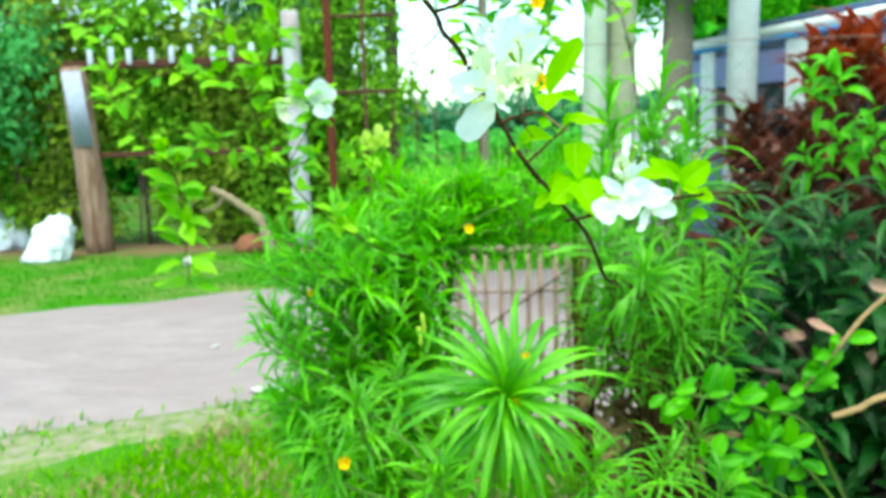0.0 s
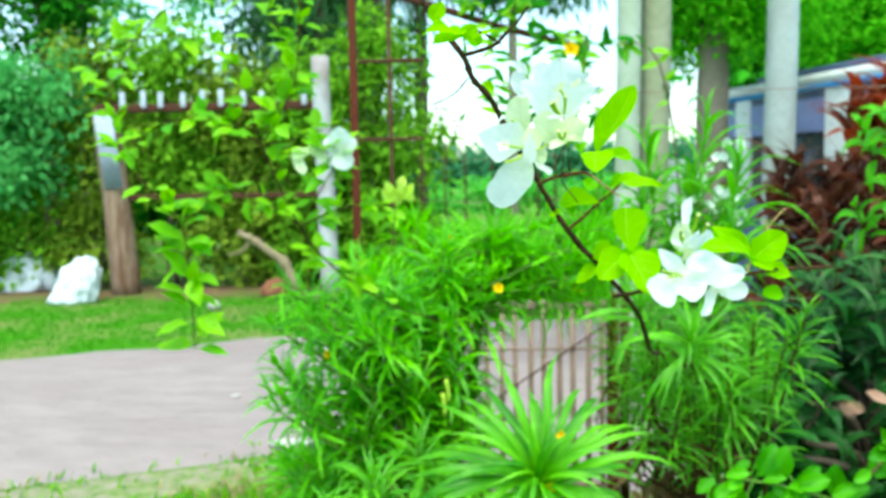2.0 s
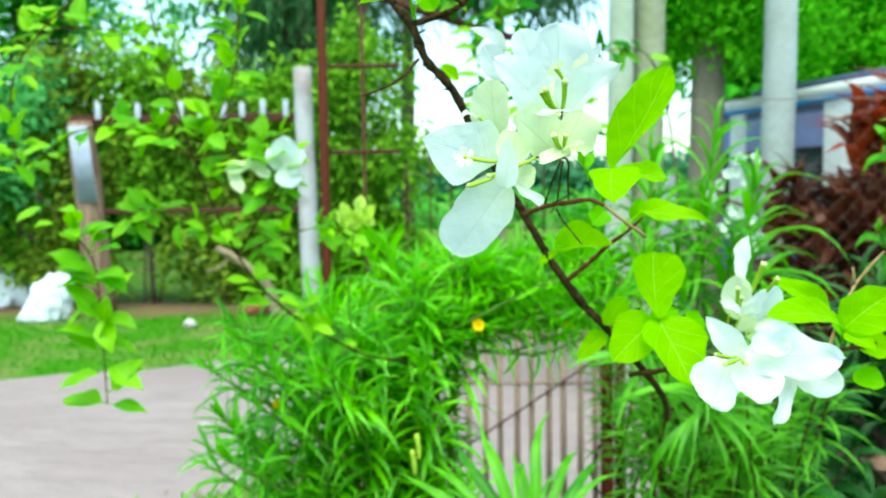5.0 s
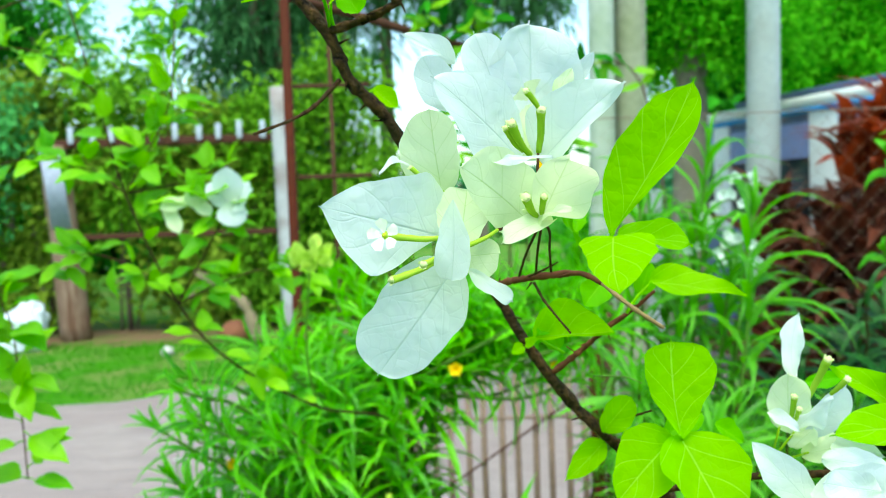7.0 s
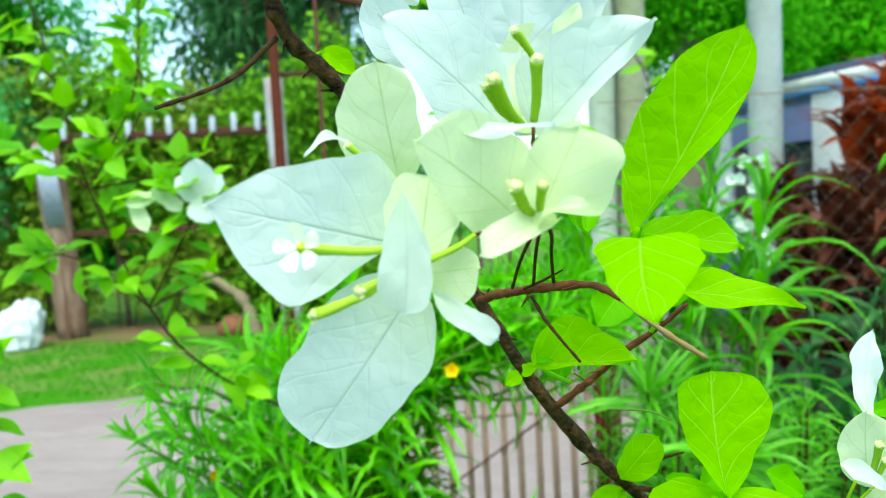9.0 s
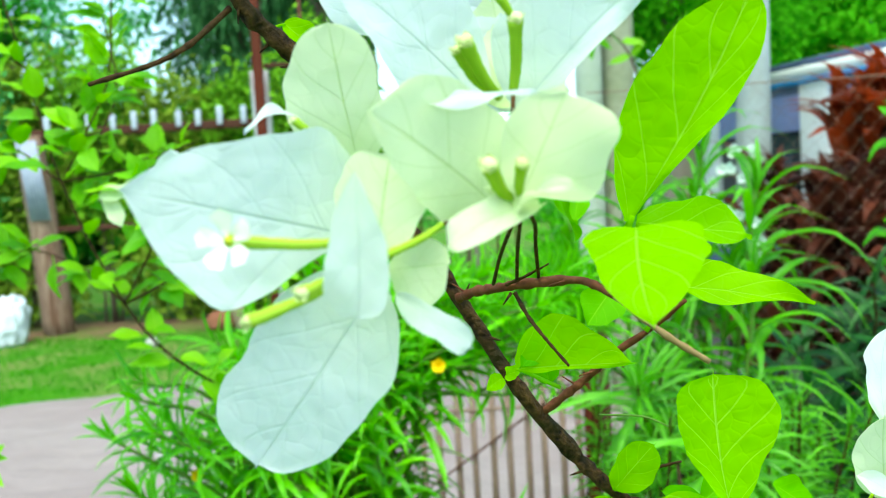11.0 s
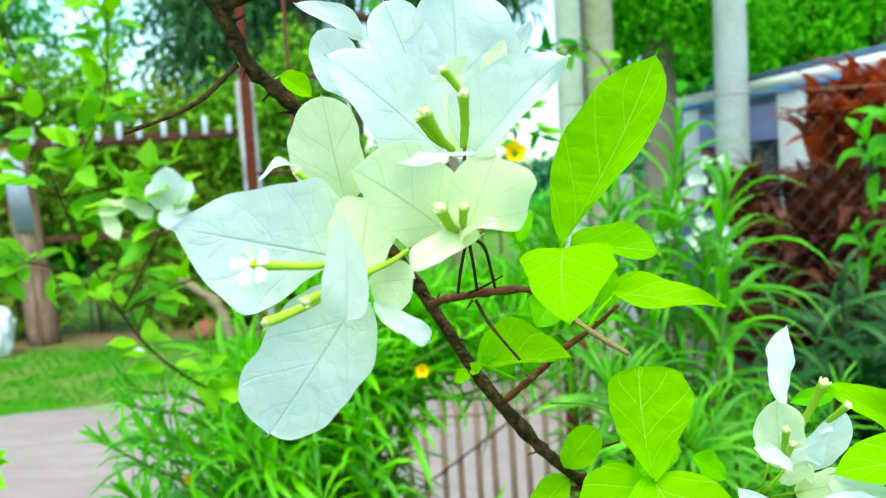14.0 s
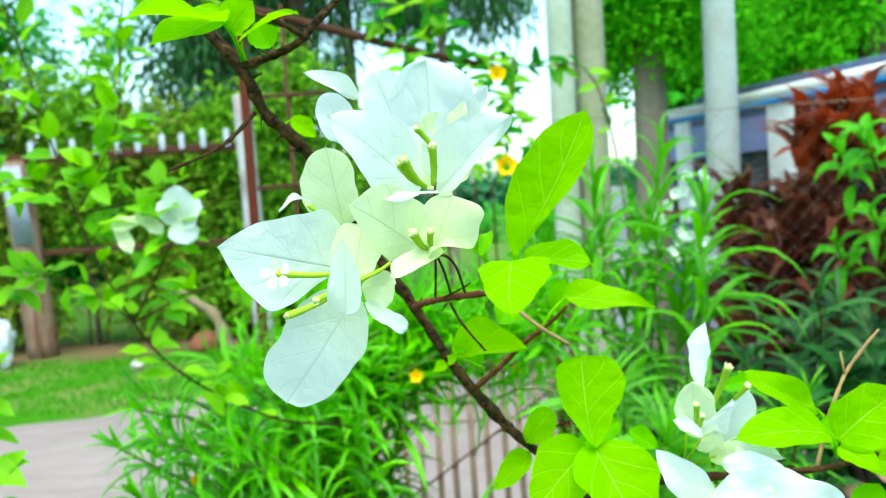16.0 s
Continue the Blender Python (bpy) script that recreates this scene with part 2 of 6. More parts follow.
M["rust"] = surface("red_brown_steel", (0.05, 0.010, 0.006), (0.145, 0.032, 0.016), 60, 0.65, 0.2, 0.4, 4, (0.085, 0.022, 0.011))
M["rust_dark"] = surface("rusty_iron", (0.03, 0.014, 0.010), (0.12, 0.05, 0.03), 60, 0.75, 0.2, 0.5, 4)
M["wood"] = surface("weathered_brown_wood", (0.11, 0.06, 0.04), (0.40, 0.29, 0.22), 22, 0.9, 0, 0.6, 5.0, (0.13, 0.07, 0.045), (3.0, 3.0, 0.35))
M["zinc"] = surface("galvanised_sheet", (0.20, 0.23, 0.32), (0.38, 0.42, 0.52), 14, 0.6, 0.0, 0.3, 2)
M["chalky"] = surface("chalky_white_paint", (0.36, 0.40, 0.50), (0.52, 0.56, 0.65), 14, 0.8, 0, 0.3, 3)
M["concrete"] = surface("pale_concrete", (0.34, 0.34, 0.37), (0.54, 0.54, 0.58), 24, 0.9, 0, 0.4, 2.5, (0.28, 0.24, 0.24))
M["palm"] = surface("grey_palm_bark", (0.26, 0.31, 0.31), (0.47, 0.54, 0.54), 16, 0.85, 0, 0.5, 2.2, (0.29, 0.32, 0.29))
M["mossy"] = surface("mossy_grey_bark", (0.18, 0.20, 0.13), (0.40, 0.42, 0.31), 18, 0.9, 0, 0.6, 2.2, (0.21, 0.24, 0.13))
M["pale_bark"] = surface("pale_bark", (0.30, 0.36, 0.30), (0.50, 0.55, 0.47), 18, 0.9, 0, 0.5, 2.2, (0.26, 0.33, 0.22))
M["grey_trunk"] = surface("grey_brown_bark", (0.13, 0.115, 0.09), (0.31, 0.275, 0.22), 18, 0.95, 0, 0.8, 2.0, (0.17, 0.16, 0.11))
M["trunk"] = surface("brown_bark", (0.06, 0.045, 0.035), (0.20, 0.15, 0.115), 18, 0.95, 0, 0.8, 2.0, (0.10, 0.08, 0.06))
M["white"] = surface("white_paint", (0.74, 0.76, 0.77), (0.84, 0.86, 0.86), 9, 0.6, 0, 0.1, 1.5, (0.70, 0.73, 0.74))
M["plastic"] = surface("white_plastic", (0.54, 0.60, 0.68), (0.68, 0.73, 0.79), 10, 0.4, 0, 0.15, 6)
M["blue"] = surface("blue_paint", (0.02, 0.22, 0.58), (0.04, 0.30, 0.68), 12, 0.4, 0, 0.05, 2)
# sky reflected in the van windows, put into a flat colour
M["lavender"] = surface("lavender_sky_reflection", (0.20, 0.24, 0.50), (0.28, 0.33, 0.60), 12, 0.4, 0, 0.05, 2)
M["slate"] = surface("blue_grey_paint", (0.07, 0.10, 0.20), (0.13, 0.17, 0.30), 12, 0.4, 0, 0.05, 2)
M["wire"] = surface("rusted_wire", (0.15, 0.105, 0.08), (0.31, 0.22, 0.17), 80, 0.8, 0.1, 0.2, 6)
M["rubber"] = surface("black_rubber", (0.015, 0.015, 0.015), (0.04, 0.04, 0.04), 30, 0.8, 0, 0.2, 3)
M["straw"] = surface("dry_pale_wood", (0.16, 0.12, 0.07), (0.32, 0.26, 0.17), 30, 0.9, 0, 0.5, 4)
M["stone"] = surface("pale_stone", (0.32, 0.31, 0.29), (0.54, 0.52, 0.49), 40, 0.9, 0, 0.5, 8)
M["brick"] = surface("broken_red_brick", (0.15, 0.055, 0.03), (0.30, 0.13, 0.075), 40, 0.9, 0, 0.6, 8)


def glassy(name):
    m, nt, n, l, bs = nodes_of(name)
    bs.inputs["Base Color"].default_value = (0.02, 0.03, 0.035, 1)
    bs.inputs["Roughness"].default_value = 0.06
    return m


M["glass"] = glassy("dark_car_glass")


# ---------------------------------------------------------------- building helpers
def thing(name, at, label, category, group="", kind=""):
    """A top-level Empty at the base of a thing."""
    e = new(name)
    e.location = at
    e.empty_display_size = 0.1
    return tagged(e, label, category, group, kind)


def bury(me, smooth):
    if smooth:
        me.polygons.foreach_set("use_smooth", [True] * len(me.polygons))
    me.update()


def part(name, bm, material, parent=None, label="", smooth=True):
    """Link a bmesh (in world coordinates) as one mesh object under a thing or a part."""
    me = bpy.data.meshes.new(name)
    bm.to_mesh(me)
    bm.free()
    return part_mesh(name, me, material, parent, label, smooth)


def origin_of(ob):
    p = Vector((0, 0, 0))
    while ob:
        p += ob.location
        ob = ob.parent
    return p


def part_mesh(name, me, material, parent=None, label="", smooth=True):
    me.materials.append(material)
    bury(me, smooth)
    ob = new(name, me)
    if parent:
        me.transform(Matrix.Translation(-origin_of(parent)))
        ob.parent = parent
    if label:
        ob["label"] = label
    return ob


def soup(name, verts, faces, material, parent=None, label="", smooth=False, uvs=None, kind=""):
    """One mesh from arrays: many small leaves."""
    me = bpy.data.meshes.new(name)
    me.from_pydata(verts.tolist() if hasattr(verts, "tolist") else verts, [], faces.tolist() if hasattr(faces, "tolist") else faces)
    if uvs is not None:
        lay = me.uv_layers.new(name="UVMap")
        idx = np.zeros(len(me.loops), dtype=np.int32)
        me.loops.foreach_get("vertex_index", idx)
        lay.data.foreach_set("uv", np.asarray(uvs)[idx].ravel())
    ob = part_mesh(name, me, material, parent, label, smooth)
    if kind:
        ob["kind"] = kind
    return ob


def smooth_path(points, steps=6):
    """Catmull-Rom through the points."""
    p = [Vector(q) for q in points]
    p = [p[0] * 2 - p[1]] + p + [p[-1] * 2 - p[-2]]
    out = []
    for i in range(1, len(p) - 2):
        a, b, c, d = p[i - 1:i + 3]
        for k in range(steps):
            t = k / steps
            out.append(0.5 * ((2 * b) + (c - a) * t + (2 * a - 5 * b + 4 * c - d) * t * t + (3 * b - a - 3 * c + d) * t ** 3))
    out.append(p[-2])
    return out


def tube(bm, points, r0, r1, sides=8, steps=5, rough=0.0, seed=0, knob=0.0):
    """A tapered tube through the points, added to bm."""
    path = smooth_path(points, steps) if len(points) > 2 else [Vector(q) for q in points]
    rnd = random.Random(seed)
    rings, side = [], None
    for i, c in enumerate(path):
        d = (path[min(i + 1, len(path) - 1)] - path[max(i - 1, 0)]).normalized()
        if side is None:
            side = d.orthogonal().normalized()
        side = (side - d * side.dot(d)).normalized()
        up = d.cross(side)
        f = i / max(1, len(path) - 1)
        r = (r0 + (r1 - r0) * f) * (1 + knob * max(0.0, noise.noise(Vector((i * 0.45 + seed, 3.7, 0))) + 0.1) * 2.4)
        ring = []
        for k in range(sides):
            a = 2 * math.pi * k / sides
            rr = r * (1 + rough * (rnd.random() - 0.5) * 2)
            ring.append(bm.verts.new(c + (side * math.cos(a) + up * math.sin(a)) * rr))
        rings.append(ring)
    for a, b in zip(rings, rings[1:]):
        for k in range(sides):
            bm.faces.new((a[k], a[(k + 1) % sides], b[(k + 1) % sides], b[k]))
    bm.faces.new(rings[0][::-1])
    bm.faces.new(rings[-1])
    return bm


def box(bm, lo, hi, bevel=0.0, turn=None):
    """A box between two corners, bevelled; turn: a matrix that lays it into the world."""
    m = Matrix.Translation([(a + b) / 2 for a, b in zip(lo, hi)]) @ Matrix.Diagonal([b - a for a, b in zip(lo, hi)] + [1])
    got = bmesh.ops.create_cube(bm, size=1, matrix=m)["verts"]
    if bevel:
        edges = list({e for v in got for e in v.link_edges})
        more = bmesh.ops.bevel(bm, geom=edges, offset=bevel, segments=2, profile=0.6, affect='EDGES')
        got = list({v for f in more["faces"] for v in f.verts} | {v for v in got if v.is_valid})
    if turn:
        todo = {v for v in got if v.is_valid}
        for v in todo:
            v.co = turn @ v.co
    return bm


def profile(v, a, b):
    """Half-width along a blade, 1 at its widest."""
    top = a / (a + b)
    return (v ** a * (1 - v) ** b) / (top ** a * (1 - top) ** b)


def blade(bm, base, tip, width, face=(0, -1, 0.3), shape=(0.5, 0.75), cup=0.0, arch=0.0, ripple=0.04, twist=0.0, nu=8, nv=12, seed=0, stalk=None, curl=0.0, fold=0.0, ragged=0.05, point=0.05, sides=None):
    """A leaf or bract from base to tip. cup: edges lifted; fold: halves lifted; arch: middle lifted; curl: tip rolled;
    ripple: waved edge; ragged: uneven outline; point: the length of the small tip;
    sides: (half-width, a, b) of the left and of the right half, in place of width and shape."""
    base, tip = Vector(base), Vector(tip)
    along = tip - base
    size = along.length
    y = along.normalized()
    z = Vector(face)
    z = (z - y * z.dot(y)).normalized()
    x = y.cross(z)
    uv = bm.loops.layers.uv.verify()
    rnd = random.Random(seed)
    f1, f2, f3 = rnd.uniform(0, 6), rnd.uniform(0, 6), rnd.uniform(2.0, 3.2)
    ph = [rnd.uniform(0, 6.3) for k in range(6)]
    lop = 0 if sides else rnd.uniform(-1, 1) * ragged
    bow = rnd.uniform(-0.5, 0.5) * ragged
    grid = []
    for j in range(nv + 1):
        v = j / nv if nv < 10 else 0.5 - 0.5 * math.cos(math.pi * j / nv)
        pv = min(v / (1 - point), 1.0) if point else v
        half = []
        for hw, pa, pb in sides or ((width / 2, *shape),) * 2:
            w = max(profile(min(max(pv, 0.012), 0.992), pa, pb), 0.03) * hw
            half.append(max(w * (1 if pv < 1 else 0), hw * 0.44 * (1 - v)) if point and v > 1 - point * 1.6 else w)
        a = twist * (v - 0.5)
        xx, zz = x * math.cos(a) + z * math.sin(a), z * math.cos(a) - x * math.sin(a)
        row = []
        for i in range(nu + 1):
            u = 2 * i / nu - 1
            s = 0 if u < 0 else 1
            w = half[s]
            wave = ripple * size * abs(u) ** 1.5 * math.sin(f3 * 3.1 * v + f1 + 0.9 * s) + ripple * 0.6 * size * abs(u) * math.sin(9 * v + f2 + u)
            lift = cup * abs(u) ** 1.6 * w + fold * abs(u) * w + arch * size * 4 * v * (1 - v) + curl * size * max(0, v - 0.6) ** 2 * 5 + wave
            edge = 1 + ragged * (math.sin(6 * v + ph[s]) + 0.6 * math.sin(13 * v + ph[2 + s]) + 0.35 * math.sin(27 * v + ph[4 + s])) * min(1, 5 * v) + lop * (1 if s else -1)
            p = base + y * (v * size) + xx * (u * w * edge + bow * size * math.sin(math.pi * v)) + zz * lift
            p += zz * (size * ripple * 0.45 * noise.noise(Vector((u * 1.3 + f1, v * 2.6 + f2, f3))))
            row.append((bm.verts.new(p), (u * 0.5 + 0.5, v)))
        grid.append(row)
    for j in range(nv):
        for i in range(nu):
            q = (grid[j][i], grid[j][i + 1], grid[j + 1][i + 1], grid[j + 1][i])
            fc = bm.faces.new([k[0] for k in q])
            for lp, k in zip(fc.loops, q):
                lp[uv].uv = k[1]
    if stalk:
        tube(bm, [Vector(stalk), (Vector(stalk) + base) / 2 + z * size * 0.03, base + y * size * 0.03], size * 0.012 + 0.0004, size * 0.010 + 0.0003, 5, 3)
    return bm


rng = np.random.default_rng(7)
# a folded leaf of four triangles, and a narrow one in two halves
LEAF_V = np.array([(0, 0, 0), (-0.5, 0.42, 0.12), (0, 0.48, 0), (0.5, 0.42, 0.12), (0, 1, -0.12)], float)
LEAF_F = np.array([(0, 2, 1), (0, 3, 2), (1, 2, 4), (2, 3, 4)])


def turned(directions, ups):
    y = directions / np.linalg.norm(directions, axis=1, keepdims=True)
    z = ups - y * (ups * y).sum(1, keepdims=True)
    z /= np.linalg.norm(z, axis=1, keepdims=True) + 1e-9
    x = np.cross(y, z)
    return np.stack([x, y, z], axis=2)


def leaves(places, directions, ups, length, width, tv=LEAF_V, tf=LEAF_F):
    """Arrays of one joined mesh of many leaves."""
    n = len(places)
    length, width = np.broadcast_to(length, n), np.broadcast_to(width, n)
    r = turned(directions, ups)
    t = tv[None] * np.stack([width, length, length], 1)[:, None, :]
    v = np.einsum('nij,nkj->nki', r, t) + places[:, None, :]
    f = tf[None] + (np.arange(n) * len(tv))[:, None, None]
    uv = np.tile(np.stack([tv[:, 0] + 0.5, tv[:, 1]], 1), (n, 1))
    return v.reshape(-1, 3), f.reshape(-1, 3), uv


def clumped(centres, per, spread, length, aspect=0.5, droop=0.3, tv=LEAF_V, tf=LEAF_F):
    """Leaves in clumps round the centres."""
    c = np.repeat(np.asarray(centres, float), per, axis=0)
    off = rng.normal(size=c.shape)
    off *= (rng.random((len(c), 1)) ** 0.45) / np.linalg.norm(off, axis=1, keepdims=True)
    d = off + rng.normal(size=c.shape) * 0.6 + np.array([0, -0.1, -droop])
    up = rng.normal(size=c.shape) * 0.5 + np.array([0, -0.35, 0.9])
    ln = length * rng.uniform(0.6, 1.25, len(c))
    return leaves(c + off * np.asarray(spread), d, up, ln, ln * aspect, tv, tf)


def blob(centre, radii, n, shell=0.45):
    """Clump centres in a lumpy ellipsoid, thicker towards its skin."""
    d = rng.normal(size=(n, 3))
    d /= np.linalg.norm(d, axis=1, keepdims=True)
    rr = shell + (1 - shell) * rng.random((n, 1)) ** 0.6
    lump = 1 + 0.22 * np.sin(d[:, :1] * 5 + centre[0]) * np.cos(d[:, 2:] * 4 + centre[1])
    return np.asarray(centre) + d * rr * lump * np.asarray(radii)


def tree(name, foot, height, r, bark, crowns, leaf, leaf_len, label, category="tree", per=45, n=60, lean=(0, 0), spread=0.4, limbs=6, group="", droop=0.3, aspect=0.5, rough=0.05, r_top=None):
    """Tapered trunk with limbs and a crown of leaf clumps in several lumps."""
    t = thing(name, foot, label, category, group)
    x, y, z = foot
    bm = bmesh.new()
    top = (x + lean[0], y + lean[1], z + height)
    tube(bm, [(x, y, z - 0.05), (x + lean[0] * .1, y + lean[1] * .1, z + height * .12), (x + lean[0] * .5 + r * .4, y + lean[1] * .5, z + height * .5), top], r * 1.15, r_top or r * 0.6, 14, 6, rough, int(abs(x * 100)))
    part("trunk", bm, bark, t)
    rnd = random.Random(int(abs(x * 31 + y * 7) * 100))
    for i in range(limbs):
        c = crowns[i % len(crowns)]
        goal = Vector(c[0]) + Vector([rnd.uniform(-.6, .6) * k for k in c[1]])
        f = rnd.uniform(0.55, 0.98)
        start = Vector((x + lean[0] * f, y + lean[1] * f, z + height * f))
        bm = bmesh.new()
        tube(bm, [start, start.lerp(goal, .5) + Vector((0, 0, .12 * (goal - start).length)), goal], r * 0.32, r * 0.08, 6, 4, .05, i)
        part("limb", bm, bark, t)
    cs = np.concatenate([blob(c, rad, n) for c, rad in crowns])
    v, f, uv = clumped(cs, per, spread, leaf_len, aspect, droop)
    soup("crown", v, f, leaf, t, uvs=uv, kind="stuff")
    return t


def bush(name, foot, lumps, leaf, leaf_len, label, category="bush", n=60, per=40, spread=0.3, aspect=0.5, droop=0.2, stems=5, tv=LEAF_V, tf=LEAF_F, group=""):
    """Woody stems and leaf clumps in lumps."""
    t = thing(name, foot, label, category, group)
    rnd = random.Random(int(abs(foot[0] * 17 + foot[1] * 5) * 100))
    for i in range(stems):
        c = lumps[i % len(lumps)]
        goal = Vector(c[0]) + Vector([rnd.uniform(-.5, .5) * k for k in c[1]])
        s = Vector(foot) + Vector((rnd.uniform(-.12, .12), rnd.uniform(-.12, .12), -0.02))
        bm = bmesh.new()
        tube(bm, [s, s.lerp(goal, .5) + Vector((0, 0, .15)), goal], 0.022, 0.006, 6, 4, .06, i)
        part("stem", bm, M["trunk"], t)
    cs = np.concatenate([blob(c, rad, n, 0.2) for c, rad in lumps])
    v, f, uv = clumped(cs, per, spread, leaf_len, aspect, droop, tv, tf)
    v[:, 2] = np.maximum(v[:, 2], 0.01)
    soup("foliage", v, f, leaf, t, uvs=uv, kind="stuff")
    return t


# ---------------------------------------------------------------- ground and road
def ground_sheet():
    bm = bmesh.new()
    xs = sorted({round(s * k, 3) for s in (-1, 1) for k in [0, .5, 1, 1.5, 2, 2.5, 3, 3.5, 4, 5, 6, 7, 8, 10, 12, 16, 24, 40, 90, 300, 1500]})
    ys = [-1500, -200, -40, -10, -4, -2, -1, 0, 1, 1.5, 2, 2.5, 3, 3.5, 4, 4.5, 5, 5.5, 6, 7, 8, 9, 10, 11, 12, 14, 18, 26, 50, 120, 400, 3000]
    g = [[bm.verts.new((x, y, 0.012 * noise.noise(Vector((x * .5, y * .5, 0))) if abs(x) < 13 and -5 < y < 19 else 0)) for x in xs] for y in ys]
    for j in range(len(ys) - 1):
        for i in range(len(xs) - 1):
            bm.faces.new((g[j][i], g[j][i + 1], g[j + 1][i + 1], g[j + 1][i]))
    ob = part("ground", bm, M["lawn"])
    return tagged(ob, "short green grass with worn patches beside the dirt road", "lawn", kind="structure")


ground_sheet()


def road_near(x):
    k = min(max((x + 0.6) / 0.7, 0), 1)
    return (5.28 + 0.42 * x) * (1 - k) + 4.15 * k + 0.10 * noise.noise(Vector((x * 1.7, 0, 3))) + 0.05 * noise.noise(Vector((x * 6, 0, 1)))


def road_far(x):
    return 9.45 + 0.42 * x * (1 if x < 0 else 0.3) + 0.16 * noise.noise(Vector((x * 1.3, 5, 3))) + 0.06 * noise.noise(Vector((x * 5, 0, 7)))


def road_sheet():
    bm = bmesh.new()
    rows = []
    for i in range(161):
        x = -11 + 25 * i / 160
        a, b = road_near(x), road_far(x)
        row = []
        for k in range(13):
            f = k / 12
            crown = 0.045 + 0.02 * math.sin(math.pi * f) - 0.018 * (math.exp(-((f - .32) / .07) ** 2) + math.exp(-((f - .68) / .07) ** 2))
            row.append(bm.verts.new((x, a + (b - a) * f, (-0.03 if k in (0, 12) else crown - 0.02) + 0.008 * noise.noise(Vector((x * 2, f * 9, 0))))))
        rows.append(row)
    for p, q in zip(rows, rows[1:]):
        for k in range(12):
            bm.faces.new((p[k], q[k], q[k + 1], p[k + 1]))
    for p in rows:
        for v in p:
            v.co.z += 0.012
    return tagged(part("road", bm, M["dirt"]), "pale pinkish packed dirt road with faint wheel tracks", "dirt road", kind="structure")


road_sheet()


def grass_stuff():
    n = 85000
    x = rng.uniform(-6, 2.5, n)
    y = np.where(rng.random(n) < 0.74, rng.uniform(2.6, 5.6, n), rng.uniform(7, 11.6, n))
    near = np.array([road_near(a) for a in x])
    far = np.array([road_far(a) for a in x])
    fray = np.where(y < 6.4, rng.normal(size=n) * 0.20, rng.normal(size=n) * 0.14)
    keep = (y < near + fray - 0.02) | (y > far + fray)
    thin = np.array([noise.noise(Vector((a * .9, b * .9, 2))) for a, b in zip(x, y)]) + rng.normal(size=n) * .22 > -0.10
    keep &= thin | (y > 7)
    p = np.stack([x, y, np.full(n, 0.0)], 1)[keep]
    # thinner lawn around and behind the viewer
    q = np.stack([rng.uniform(-4.5, 5.5, 26000), rng.uniform(-4, 3.2, 26000), np.zeros(26000)], 1)
    q = q[((q[:, 0] - 1.2) / 1.8) ** 2 + ((q[:, 1] - 2.35) / 1.45) ** 2 > 1]
    p = np.concatenate([p, q])
    d = rng.normal(size=p.shape) * 0.45 + np.array([0, 0, 1.0])
    ln = np.where(p[:, 1] > 6, rng.uniform(0.02, 0.055, len(p)), rng.uniform(0.025, 0.085, len(p)))
    up = rng.normal(size=p.shape) + np.array([0, -1, 0])
    far_side, straw = p[:, 1] > 6.6, rng.random(len(p)) < 0.25 + 0.9 * np.array([noise.noise(Vector((c[0] * 1.9, c[1] * 1.9, 8))) for c in p])
    for name, pick, mat_, label in (("grass", ~far_side & ~straw, "grass", "short tufts of yellow-green grass on the near verge"), ("dry_grass", ~far_side & straw, "dry", "dry straw-coloured blades among the grass"), ("verge_grass", far_side, "verge", "short green grass on the far verge")):
        v, f, uv = leaves(p[pick], d[pick], up[pick], ln[pick], ln[pick] * 0.16 + 0.003)
        tagged(soup(name, v, f, M[mat_], uvs=uv, kind="stuff"), label, "grass")


grass_stuff()


def pebble(name, at, size, material, label, category):
    bm = bmesh.new()
    bmesh.ops.create_icosphere(bm, subdivisions=2, radius=1)
    for v in bm.verts:
        k = 1 + 0.35 * noise.noise(v.co * 1.4 + Vector(at))
        v.co = Vector((v.co.x * size[0] * k, v.co.y * size[1] * k, v.co.z * size[2] * k))
        v.co += Vector(at) + Vector((0, 0, size[2] * 0.75))
    tagged(part(name, bm, material, None, smooth=False), label, category)


pebble("stone", (-1.03, 5.02, 0.015), (0.13, 0.06, 0.022), M["stone"], "flat pale stone at the edge of the dirt road", "stone")
pebble("stone", (-1.62, 6.05, 0.05), (0.035, 0.022, 0.009), M["stone"], "small pale stone lying on the dirt road", "stone")
pebble("stone", (-3.05, 10.45, 0.01), (0.08, 0.07, 0.06), M["stone"], "white stone in the grass below the hedge", "stone")
pebble("brick", (-2.52, 11.52, 0.01), (0.24, 0.15, 0.13), M["brick"], "lump of broken red brick at the foot of the hedge", "brick")


def soil_strip():
    bm = bmesh.new()
    rows = []
    for i in range(71):
        x = -9 + 9 * i / 70
        a = 11.35 + .18 * noise.noise(Vector((x * 1.2, 3, 0)))
        rows.append([bm.verts.new((x, a + f * 1.8, .022 + .02 * noise.noise(Vector((x * 3, f * 4, 0))) - (.03 if f in (0, 1) else 0))) for f in (0, .15, .4, .7, 1)])
    for p, q in zip(rows, rows[1:]):
        for k in range(4):
            bm.faces.new((p[k], q[k], q[k + 1], p[k + 1]))
    tagged(part("soil", bm, M["soil"]), "strip of bare brown soil under the hedge", "soil", kind="structure")


soil_strip()


